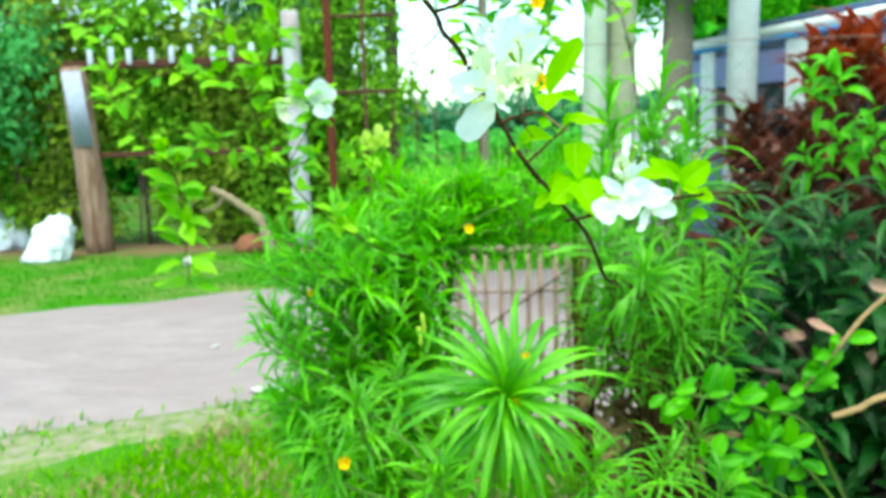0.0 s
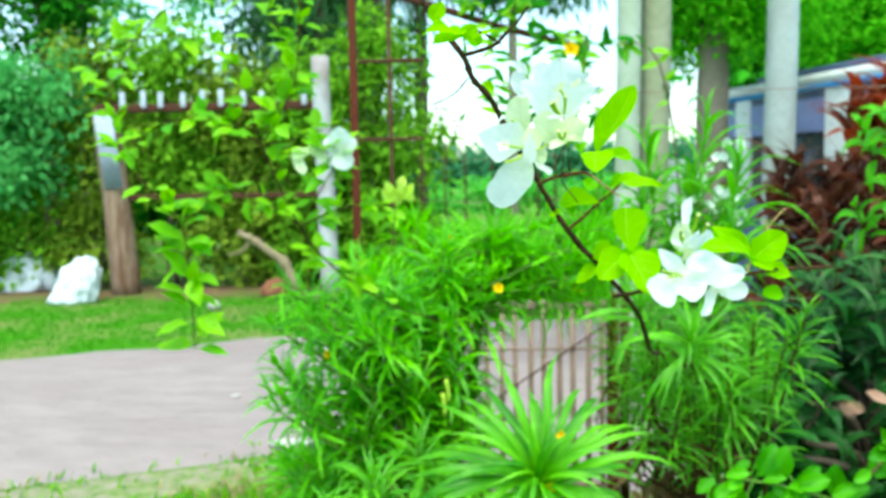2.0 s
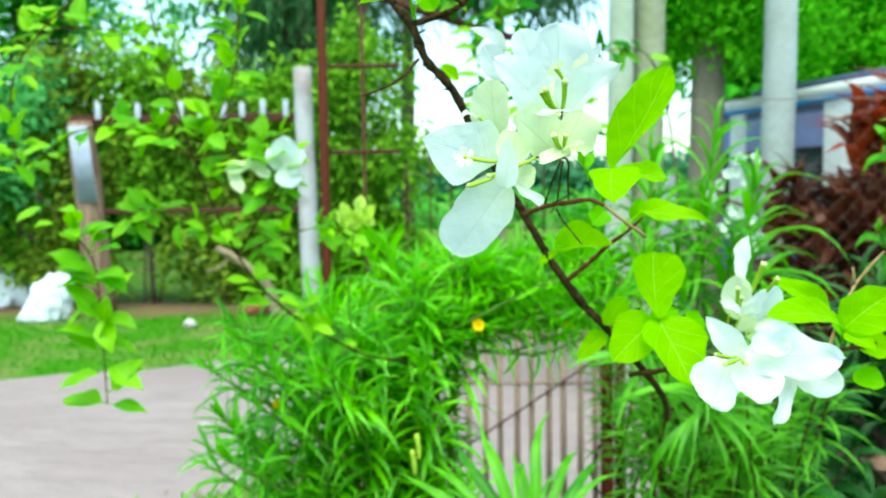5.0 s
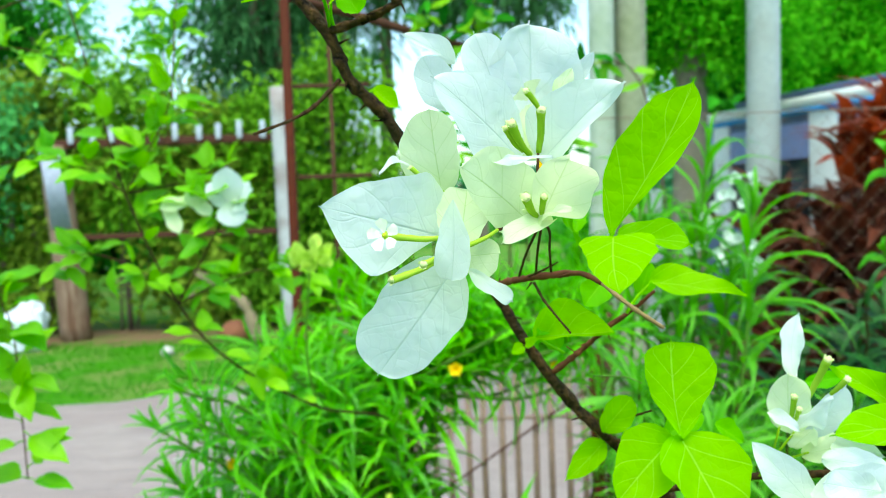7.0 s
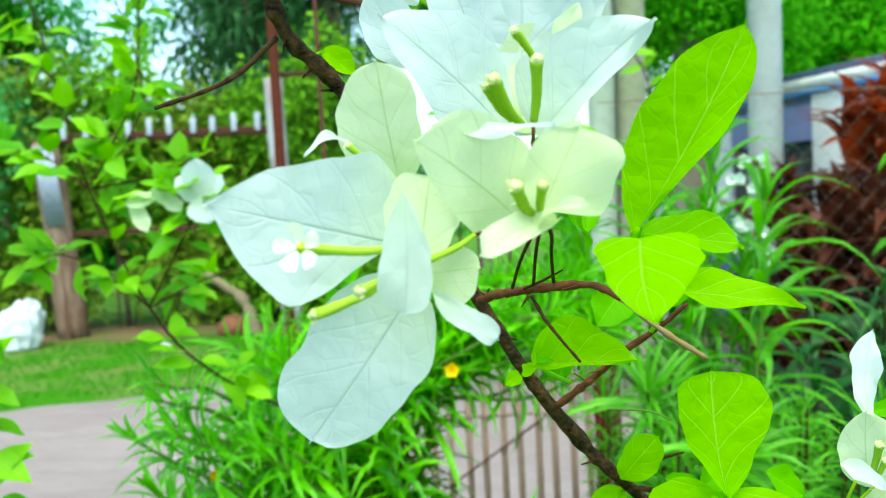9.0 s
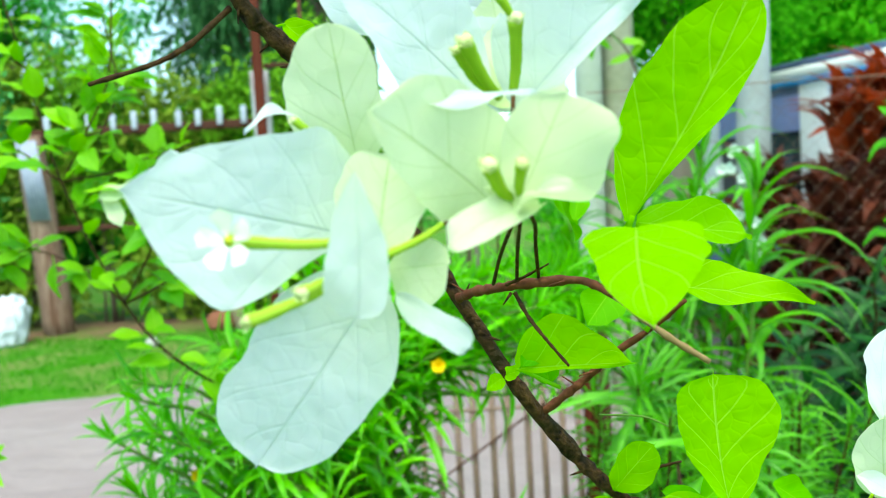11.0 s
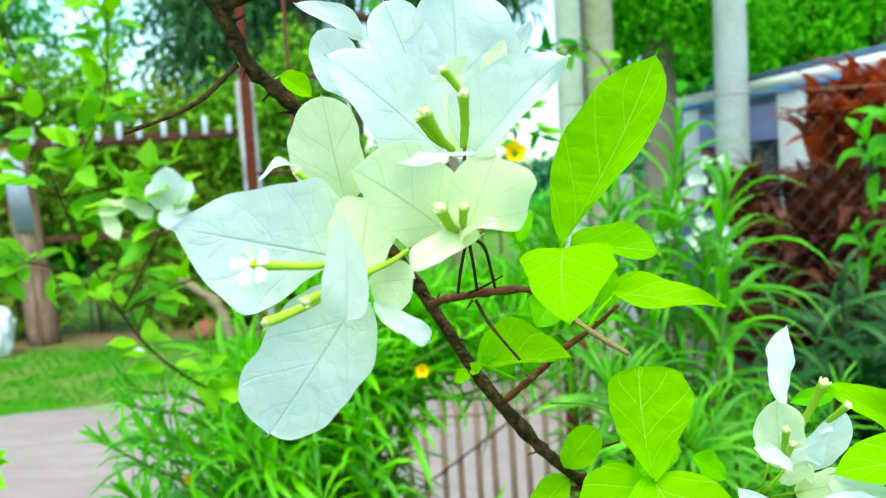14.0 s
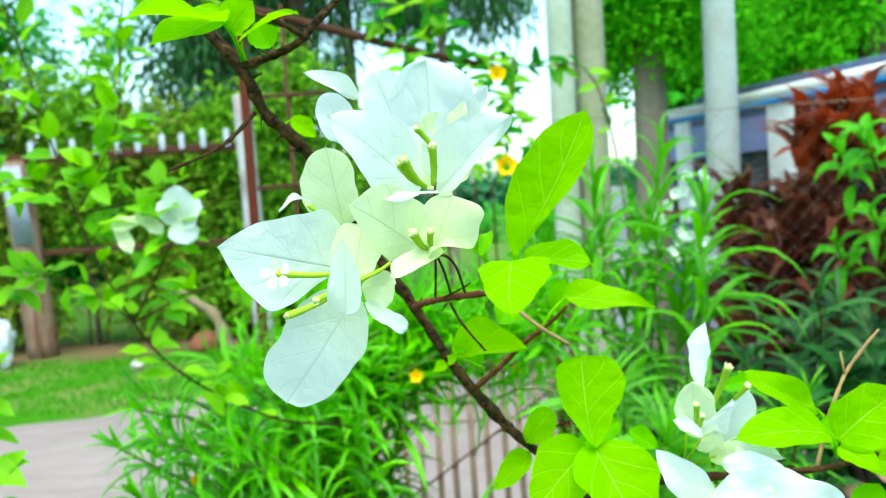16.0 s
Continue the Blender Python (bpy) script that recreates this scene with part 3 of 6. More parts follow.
def worn_strip():
    """Trodden, half-bare ground between the lawn and the road."""
    bm = bmesh.new()
    rows = []
    for i in range(91):
        x = -6 + 5.9 * i / 90
        e = road_near(x)
        w = .55 + .45 * noise.noise(Vector((x * 1.1, 7, 0))) + .12 * noise.noise(Vector((x * 5, 2, 0)))
        rows.append([bm.verts.new((x, e + .06 - w * f, .020 + .008 * noise.noise(Vector((x * 3, f * 3, 1))) - (.035 if f == 1 else .012 if f == 0 else 0))) for f in (0, .1, .35, .65, .9, 1)])
    for p, q in zip(rows, rows[1:]):
        for k in range(5):
            bm.faces.new((p[k + 1], q[k + 1], q[k], p[k]))
    tagged(part("soil", bm, M["worn"]), "trodden sandy ground with thin grass along the road", "soil", kind="structure")


worn_strip()


def shrub_bed():
    """Brown earth under the shrubs inside the fence."""
    bm = bmesh.new()
    rings = []
    for k in range(13):
        f = k / 12
        ring = []
        for i in range(64):
            a = 2 * math.pi * i / 64
            e = 1 + .16 * noise.noise(Vector((math.cos(a) * 2, math.sin(a) * 2, 4))) + .05 * noise.noise(Vector((math.cos(a) * 8, math.sin(a) * 8, 1)))
            x, y = 1.2 + 1.75 * f * e * math.cos(a), 2.35 + 1.4 * f * e * math.sin(a)
            ring.append(bm.verts.new((x, y, (.022 if k < 11 else .008 if k == 11 else -.02) + .014 * noise.noise(Vector((x * 5, y * 5, 0))))))
        rings.append(ring)
    for p, q in zip(rings, rings[1:]):
        for i in range(64):
            bm.faces.new((p[i], q[i], q[(i + 1) % 64], p[(i + 1) % 64]))
    bmesh.ops.remove_doubles(bm, verts=rings[0], dist=.001)
    tagged(part("soil", bm, M["soil"]), "brown earth bed under the garden shrubs", "soil", kind="structure")


shrub_bed()


# ---------------------------------------------------------------- far field gate by the hedge
def field_gate():
    y = 11.9
    g = thing("field_gate", (-4.7, y, 0), "rusty field gate with pale pickets between two broad weathered posts", "gate")
    bm = bmesh.new()
    tube(bm, [(-4.66, y, -.05), (-4.74, y, 1.2), (-4.84, y, 2.50)], 0.19, 0.165, 11, 5, .05, 4)
    part("post", bm, M["wood"], g, "leaning grey-brown wooden post")
    bm = bmesh.new()
    tube(bm, [(-4.70, y, 2.485), (-4.842, y, 2.492), (-4.99, y, 2.50)], 0.045, 0.045, 8, 4, .05, 4)
    part("post_cap", bm, M["rust_dark"], g, "rusty iron cap on the post")
    bm = bmesh.new()
    sheet = [[bm.verts.new((-4.93 + .25 * k / 28 + .10 * r, y - .19 + .010 * math.sin(k * 1.35) - d, 2.44 - .98 * r)) for k in range(29)] for r, d in ((0, 0), (1, 0), (1, -.006), (0, -.006))]
    for p, q in zip(sheet, sheet[1:] + sheet[:1]):
        for k in range(28):
            bm.faces.new((p[k], p[k + 1], q[k + 1], q[k]))
    part("tin_cover", bm, M["zinc"], g, "corrugated tin sheet nailed to the post")
    bm = bmesh.new()
    box(bm, (-4.95, y - .05, 2.47), (-2.0, y + .05, 2.58), .008)
    part("top_rail", bm, M["rust_dark"], g, "rust-brown top rail")
    bm = bmesh.new()
    box(bm, (-4.6, y - .03, 1.30), (-2.0, y + .03, 1.37), .008)
    part("lower_rail", bm, M["rust_dark"], g)
    bm = bmesh.new()
    tube(bm, [(-1.86, y - .1, -.05), (-1.89, y - .1, 1.5), (-1.92, y - .1, 3.14)], 0.125, 0.115, 12, 5, .03, 6)
    part("post", bm, M["concrete"], g, "pale grey concrete gate post")
    for i in range(11):
        x = -4.58 + i * 0.268 + 0.02 * math.sin(i * 2.3)
        h = 2.70 + 0.02 * math.sin(i * 1.7)
        bm = bmesh.new()
        box(bm, (x - .036, y - .084, 2.52), (x + .036, y - .054, h), .014)
        bmesh.ops.translate(bm, verts=[v for v in bm.verts if v.co.z > h - .02], vec=(0, 0, 0.03))
        part("picket", bm, M["chalky"], g)
    return g


field_gate()


def sack(at, size, turn, label, lean=.22, seed=0):
    """A crumpled, leaning plastic sack."""
    bm = bmesh.new()
    bmesh.ops.create_cube(bm, size=1)
    bmesh.ops.subdivide_edges(bm, edges=bm.edges[:], cuts=9, use_grid_fill=True)
    rot = Matrix.Rotation(radians(turn), 3, 'Z')
    for v in bm.verts:
        c = v.co.copy()
        z = c.z + .5
        r = Vector((c.x, c.y, c.z * .9)).length
        c *= .62 / max(r, .45) * .9 + .18
        c.x *= 1 - .45 * z
        c.y *= 1 - .35 * z
        c.x += lean * 2 * z * .5
        k = noise.noise(Vector((c.x * 7 + seed, c.y * 7, c.z * 2.2))) * .16 + noise.noise(Vector((c.x * 15, c.y * 15 + seed, c.z * 5))) * .09
        c += c.normalized() * k
        c = rot @ Vector((c.x * size[0], c.y * size[1], max(0, (c.z + .5)) * size[2]))
        v.co = c + Vector(at)
    low = min(v.co.z for v in bm.verts)
    for v in bm.verts:
        v.co.z -= low
    return tagged(part("sack", bm, M["plastic"]), label, "sack")


sack((-5.12, 11.25, 0), (.54, .36, .50), 8, "full white plastic sack leaning in the grass beside the gate post", .3)
sack((-6.5, 12.6, 0), (1.0, .5, .45), -10, "white plastic sack lying in the shade behind the verge", .1, 5)


def dead_branch():
    bm = bmesh.new()
    tube(bm, [(-2.98, 11.42, .86), (-2.80, 11.40, .78), (-2.55, 11.38, .60), (-2.36, 11.36, .44), (-2.22, 11.34, .005)], .035, .055, 9, 7, .2, 3, .3)
    tube(bm, [(-2.8, 11.42, .77), (-2.95, 11.40, .62), (-3.12, 11.36, .58)], .025, .012, 7, 4, .1, 4)
    tagged(part("dead_branch", bm, M["straw"]), "pale dead branch leaning in the hedge", "branch")


dead_branch()


# ---------------------------------------------------------------- garden gate, arch and wire fence
def garden_gate():
    g = thing("garden_gate", (-0.45, 3.7, 0), "red-brown steel garden gate under a bent iron arch", "gate")
    bm = bmesh.new()
    box(bm, (-.463, 3.685, -.02), (-.433, 3.715, 2.75), .005)
    part("gate_post", bm, M["rust"], g, "tall red-brown square steel post")
    bm = bmesh.new()
    box(bm, (.555, 3.68, -.02), (.60, 3.725, 1.05), .006)
    part("gate_post", bm, M["rust"], g, "short red-brown steel post")
    bm = bmesh.new()
    tube(bm, [(-.30, 3.71, -.02), (-.305, 3.71, 2.3)], 0.007, 0.007, 6)
    part("upright_bar", bm, M["rust_dark"], g)
    for z in (1.68, 1.99):
        bm = bmesh.new()
        box(bm, (-.43, 3.70, z - .007), (-.17, 3.714, z + .007), .003)
        part("side_rail", bm, M["rust_dark"], g)
    bm = bmesh.new()
    tube(bm, [(-.45, 3.72, 2.30), (-.2, 3.85, 2.25), (.1, 3.9, 2.16), (.35, 3.9, 2.09), (.52, 3.9, 2.05)], 0.017, 0.013, 8, 4, .1)
    part("arch_bar", bm, M["rust_dark"], g, "bent dark rusty arch bar")
    for z, thick in ((.25, .012), (.82, .004), (1.0, .012)):
        bm = bmesh.new()
        box(bm, (-.43, 3.69, z - thick), (.56, 3.715, z + thick), .003)
        part("gate_rail", bm, M["wire"], g)
    for i in range(17):
        x = -.40 + i * 0.0585
        bm = bmesh.new()
        tube(bm, [(x, 3.702, .06), (x + .004 * math.sin(i * 3), 3.702, 1.02)], 0.0115, 0.011, 6)
        part("gate_bar", bm, M["wire"], g)
    bm = bmesh.new()
    tube(bm, [(-.40, 3.685, .30), (.1, 3.685, .62), (.55, 3.685, .92)], 0.004, 0.004, 6)
    part("brace", bm, M["rust_dark"], g)


garden_gate()


def wire_fence():
    f = thing("wire_fence", (0.6, 3.75, 0), "rusty diamond wire-mesh garden fence on thin posts", "fence")
    for x, h in ((0.64, 1.2), (2.62, 1.95), (3.6, 1.95)):
        bm = bmesh.new()
        tube(bm, [(x, 3.78, -.03), (x, 3.78, h)], 0.022, 0.02, 8)
        part("fence_post", bm, M["rust_dark"], f)
    x0, x1, h, s = 0.62, 3.7, 1.85, 0.075
    bm = bmesh.new()
    i = 0
    c = x0 - h
    while c < x1:
        for sgn in (1, -1):
            a, b = (c, 0.02), (c + h, h)
            if sgn < 0:
                a, b = (c, h), (c + h, 0.02)
            k0, k1 = max(0, (x0 - a[0]) / h), min(1, (x1 - a[0]) / h)
            if k1 - k0 > .02:
                p = [(a[0] + (b[0] - a[0]) * k, 3.76 + .003 * sgn, a[1] + (b[1] - a[1]) * k) for k in (k0, k1)]
                tube(bm, p, 0.00045, 0.00045, 4)
        c += s
    part("wire_mesh", bm, M["wire"], f, "fine diamond mesh", smooth=False)["kind"] = "stuff"
    for z in (.05, 1.0, 1.85):
        bm = bmesh.new()
        tube(bm, [(x0, 3.765, z), (x1, 3.765, z + .01)], 0.002, 0.002, 5)
        part("straining_wire", bm, M["wire"], f)


wire_fence()


def field_fence():
    """Thin posts and wires between the road and the field."""
    f = thing("field_fence", (0, 10.7, 0), "thin rusty stakes and wires of a field fence across the road", "fence")
    for i in range(7):
        x = -.55 + .27 * i + .03 * math.sin(i * 2.7)
        bm = bmesh.new()
        tube(bm, [(x, 10.7, -.03), (x + .012 * math.sin(i * 4.0), 10.7, .9), (x + .02 * math.sin(i * 3.0), 10.7, 1.86 + .08 * math.sin(i * 1.9))], .022 if i == 0 else .013, .011, 7, 3, .1, i)
        part("stake", bm, M["rust_dark"], f)
    for z in (.7, 1.25, 1.75):
        bm = bmesh.new()
        tube(bm, [(-.58, 10.69, z), (.3, 10.69, z - .02), (1.12, 10.69, z + .01)], .004, .004, 5, 4)
        part("fence_wire", bm, M["wire"], f)


field_fence()


# ---------------------------------------------------------------- parked van
def van():
    v = thing("van", (3.4, 7.3, 0), "parked white and blue van seen through the fence", "van")
    turn = Matrix.Translation((2.45, 8.7, 0)) @ Matrix.Rotation(radians(-74), 4, 'Z')
    # local: x along the van, y away from the viewer
    L, W = 4.2, 1.6
    def bit(name, lo, hi, mat, bev=.02, label="", under=None):
        bm = bmesh.new()
        box(bm, lo, hi, bev, turn)
        return part(name, bm, mat, under or v, label)
    bit("body", (0, 0, .38), (L, W, 1.30), M["slate"], .06, "blue-grey lower body")
    bit("roof", (-.05, -.03, 2.206), (L + .05, W + .03, 2.305), M["white"], .045, "white roof edge")
    bit("roof_panel", (.5, .02, 2.302), (L - .2, W - .02, 2.36), M["slate"], .02, "grey raised middle of the roof")
    bit("roof_stripe", (-.04, -.034, 2.172), (L + .03, W + .02, 2.21), M["blue"], .012, "blue stripe under the roof")
    for x, w in ((.22, .22), (1.46, .30), (2.7, .2), (L - .2, .16)):
        bit("pillar", (x, -.012, 1.28), (x + w, .06, 2.176), M["white"], .015)
        bit("pillar", (x, W - .06, 1.28), (x + w, W + .012, 2.176), M["white"], .015)
    for a, b in ((.0, .22), (.44, 1.46), (1.76, 2.7), (2.9, L - .2)):
        w = bit("window", (a, .025, 1.28), (b, .035, 1.845), M["glass"], 0, "dark side window")
        # upper part of the window: its lavender colour stands in for reflected sky
        bit("window_reflection", (a, .01, 1.84), (b, .04, 2.11), M["lavender"], .004, "lavender-blue sky reflection coloured onto the upper window", w)
        bit("gutter", (a, .014, 2.105), (b, .044, 2.176), M["slate"], .004, "", w)
    bit("rear_window", (.02, .12, 1.28), (.03, W - .12, 2.176), M["glass"], 0)
    bit("back_panel", (L - .05, .05, 1.28), (L - .02, W - .05, 2.176), M["slate"], .01)
    for x in (.75, L - .85):
        for y in (-.02, W - .16):
            bm = bmesh.new()
            bmesh.ops.create_cone(bm, cap_ends=True, segments=24, radius1=.31, radius2=.31, depth=.18, matrix=turn @ Matrix.Translation((x, y + .09, .31)) @ Matrix.Rotation(radians(90), 4, 'X'))
            w = part("wheel", bm, M["rubber"], v)
            bm = bmesh.new()
            bmesh.ops.create_cone(bm, cap_ends=True, segments=20, radius1=.17, radius2=.15, depth=.02, matrix=turn @ Matrix.Translation((x, y - .012, .31)) @ Matrix.Rotation(radians(90), 4, 'X'))
            part("hub_cap", bm, M["zinc"], w)


van()


def white_wall():
    bm = bmesh.new()
    box(bm, (2.00, 9.3, -.02), (2.24, 9.5, 1.66), .01)
    tagged(part("gate_pillar", bm, M["white"], None), "whitewashed square pillar behind the shrubs", "pillar")


white_wall()

# ---------------------------------------------------------------- trees
tree("palm", (2.37, 7.0, 0), 7.2, 0.112, M["palm"], [((2.45, 7.1, 7.7), (1.3, 1.3, .6))], M["bright_tree"], .6, "grey smooth palm trunk with high fronds", "palm tree", n=30, per=26, spread=.5, limbs=4, aspect=.12, r_top=.108, rough=.012)
tree("tree", (1.155, 6.66, 0), 6.6, 0.084, M["pale_bark"], [((1.0, 6.9, 7.2), (1.2, 1.2, .8))], M["tree"], .16, "pale straight tree trunk beside the gate", n=40, per=40, limbs=4, r_top=.08, rough=.012)
tree("tree", (1.365, 6.75, 0), 6.8, 0.104, M["mossy"], [((1.7, 7.0, 7.4), (1.3, 1.2, .8))], M["tree"], .16, "mossy grey tree trunk beside the gate", n=40, per=40, limbs=4, r_top=.10, rough=.015)
tree("tree", (1.99, 7.6, 0), 5.0, 0.16, M["grey_trunk"], [((2.7, 9.0, 3.9), (1.3, .7, 1.0)), ((1.9, 8.9, 5.4), (1.0, .7, .9)), ((2.30, 7.45, 2.95), (.42, .22, .42)), ((1.84, 7.75, 2.86), (.20, .2, .34)), ((1.82, 7.85, 3.5), (.26, .2, .5)), ((2.05, 7.4, 3.6), (.55, .3, .5)), ((2.75, 7.9, 3.2), (.5, .3, .5))], M["bright_tree"], .075, "brown tree trunk with a dense green crown", n=46, per=70, limbs=6, spread=.3)
tree("tree", (5.2, 10.2, 0), 5.0, 0.2, M["trunk"], [((4.4, 10.2, 3.6), (1.5, 1.0, 1.3)), ((5.6, 10.3, 4.1), (1.7, 1.0, 1.6)), ((3.6, 10.4, 5.2), (1.3, 1.0, 1.2)), ((6.9, 10.2, 2.8), (1.4, 1.0, 1.9))], M["bright_tree"], .12, "broad tree with a dense bright green crown behind the van", n=110, per=70, limbs=10, spread=.26)
# row behind the hedge
for i, (x, y, h) in enumerate(((-8.9, 15.0, 6.0), (-8.5, 19.5, 5.6), (-10.4, 15, 6.5), (-2.9, 17.0, 8.5), (-12.5, 15.5, 8))):
    tree("tree", (x, y, 0), h, .2 + .03 * (i % 3), M["trunk"], [((x - .8, y, h * .62), (1.5, 1.2, 1.0)), ((x + .7, y + .4, h * .85), (1.7, 1.3, 1.2)), ((x, y, h * 1.1), (1.4, 1.2, 1.0))], M["tree"] if i % 2 == 0 else M["teal"], .2, "tall dark-leaved tree behind the hedge", n=16 if i == 1 else 26, per=46, spread=.5, limbs=9, group="trees behind the hedge")
tree("tree", (-7.2, 15.2, 0), 5.4, .19, M["trunk"], [((-7.3, 15.0, 4.25), (.75, .6, .55)), ((-6.6, 15.0, 4.9), (.7, .6, .5)), ((-7.4, 15.0, 5.6), (.9, .7, .6))], M["tree"], .16, "dark blue-green tree with sky showing between its leaves", n=22, per=44, spread=.36, limbs=8, group="trees behind the hedge")
# slender trees across the road, drooping twigs
for i, (x, y) in enumerate(((-1.75, 16.0), (-.95, 18.0), (-2.25, 18.5), (-3.0, 19.5), (-2.5, 15.2), (-2.95, 15.4), (-3.25, 15.8))):
    tree("slender_tree", (x, y, 0), 9.0, .16 + .04 * (i == 0), M["trunk"], [((x, y, 4.0 if i > 3 or i == 0 else 6.0), (.9, .7, 1.5 if i > 3 or i == 0 else 1.1)), ((x + .3, y, 6.3 if i > 3 else 7.6), (1.3, 1.0, 1.2)), ((x, y, 9.2), (1.2, 1.0, 1.2))] + ([((x + 1.5, y, 6.5), (1.1, .7, .8)), ((x + 2.9, y, 6.9), (1.0, .7, .8))] if i == 1 else []), M["feathery"], .38, "slender tree with drooping feathery twigs across the road", "tree", n=34, per=30, spread=.5, limbs=8, group="slender trees across the road", droop=1.6, aspect=.07)
tree("slender_tree", (.80, 16.0, 0), 9.0, .10, M["grey_trunk"], [((.25, 16, 5.25), (.6, .5, .5)), ((1.75, 16, 5.2), (.7, .5, .55)), ((1.0, 16, 7.2), (1.3, .8, .8))], M["feathery"], .38, "slender tree with drooping feathery twigs across the road", "tree", n=32, per=26, spread=.45, limbs=8, group="slender trees across the road", droop=1.6, aspect=.07)

# hedge along the far verge
for i in range(9):
    x = -9.6 + i * 1.05
    bush("hedge_bush", (x, 12.8, 0), [((x, 12.75, .8), (.8, .6, .85)), ((x + .2, 12.9, 2.0), (.85, .6, .85)), ((x - .1, 13.0, 2.9 + .35 * math.sin(i * 1.7)), (.75, .6, .7))][(1 if i == 5 else 0):], M["olive"] if i in (4, 6) else M["hedge"], .15, "leafy green hedge bush on the far verge", "hedge", n=42, per=34, spread=.32, group="hedge bushes")
bush("tall_bush", (-6.7, 12.0, 0), [((-6.5, 12.1, 1.9), (.9, .6, .7)), ((-6.2, 12.3, 2.8), (1.0, .6, .6)), ((-7.3, 11.9, 2.7), (.9, .6, 1.1))], M["teal"], .13, "grey-green feathery bush overhanging the verge", n=50, per=40, spread=.3)
# distance: field edge and woods
def far_woods(name, x0, x1, y, top, mat, size, n, label, wave=0.3):
    xs = rng.uniform(x0, x1, n)
    h = top * (1 - wave + wave * np.array([noise.noise(Vector((a * .6 / size, y, 0))) for a in xs]))
    zs = rng.random(n) ** .7 * np.maximum(h, .2)
    c = np.stack([xs, y + rng.uniform(-1, 1, n) * size * 3, zs], 1)
    v, f, uv = clumped(c, 26, size * 1.6, size, .55, .2)
    v[:, 2] = np.maximum(v[:, 2], 0)
    tagged(soup(name, v, f, mat, uvs=uv, kind="stuff"), label, "woods")


far_woods("far_woods", -60, 70, 130, 6.0, M["far_tree"], 1.6, 900, "distant blue-green line of trees beyond the field")
far_woods("far_woods", -34, -4, 26, 5.0, M["tree"], .5, 1500, "dark woods behind the hedge trees")
far_woods("far_woods", 6.5, 30, 22, 9.0, M["tree"], .5, 1300, "dark woods beyond the van")
far_woods("crop_field", -40, 45, 36, 1.45, M["crop"], .26, 1500, "bright green crop standing in the field across the road", .2)
far_woods("roadside_growth", -.7, 1.7, 10.5, .85, M["bright_tree"], .09, 300, "low green growth beside the field fence", .5)
far_woods("roadside_growth", -3.2, -.4, 13.5, 2.4, M["hedge"], .14, 420, "loose green growth across the road", .5)
far_woods("roadside_growth", 1.4, 7.5, 10.6, 2.2, M["bright_tree"], .14, 500, "green growth along the far side of the road", .4)


# ---------------------------------------------------------------- the white bougainvillea close to the camera
bougain = thing("bougainvillea", (0.62, 2.7, 0), "white-flowered bougainvillea with lime-green leaves on a thorny brown branch", "flowering shrub")


def woody(name, pts, r0, r1, material, label="", rough=0.10, sides=10, thorns=(), parent=None, seed=1):
    bm = bmesh.new()
    steps = 9
    tube(bm, pts, r0, r1, sides, steps, rough, seed, 0.28)
    path = smooth_path(pts, steps)
    rnd = random.Random(seed)
    for f in thorns:
        i = min(int(f * (len(path) - 1)), len(path) - 2)
        d = Vector((rnd.uniform(-1, 1), rnd.uniform(-.4, .2), rnd.uniform(-1, 1))).normalized()
        r = r0 + (r1 - r0) * f
        tube(bm, [path[i], path[i] + d * r * 1.2, path[i] + d * (r + 0.006)], r * 0.45, 0.0003, 6, 3)
    return part(name, bm, material, parent or bougain, label)


def leaf(base, tip, width=0.02, face=(0, -1, 0.4), stalk=None, dull=False, **k):
    bm = bmesh.new()
    k.setdefault("shape", (0.55, 0.75))
    k.setdefault("cup", 0.2)
    k.setdefault("fold", 0.2)
    k.setdefault("ragged", 0.07)
    k.setdefault("nu", 8)
    k["nv"] = 24
    blade(bm, base, tip, width, face, stalk=stalk, seed=int(abs(base[0] * 9999 + tip[2] * 777)), **k)
    return part("leaf", bm, M["lime_dull"] if dull else M["lime"], bougain)


def cluster(pts, label, stalk="twig"):
    """Pedicels of a flower cluster; its bracts and florets hang on it."""
    bm = bmesh.new()
    for line in pts:
        tube(bm, list(line), 0.0007, 0.0006, 7, 4)
    return part("inflorescence", bm, M[stalk], bougain, label)


def bract(of, base, tip, width=0.02, face=(0, -1, 0.2), young=False, **k):
    bm = bmesh.new()
    k.setdefault("shape", (0.55, 0.6))
    k.setdefault("ripple", 0.045)
    k.setdefault("ragged", 0.06)
    k.setdefault("point", 0.03)
    blade(bm, base, tip, width, face, nu=14, nv=30, seed=int(abs(base[0] * 9999 + tip[2] * 777 + width * 1e4)), **k)
    return part("bract", bm, M["bract_young"] if young else M["bract"], of, "cream-green bract" if young else "")


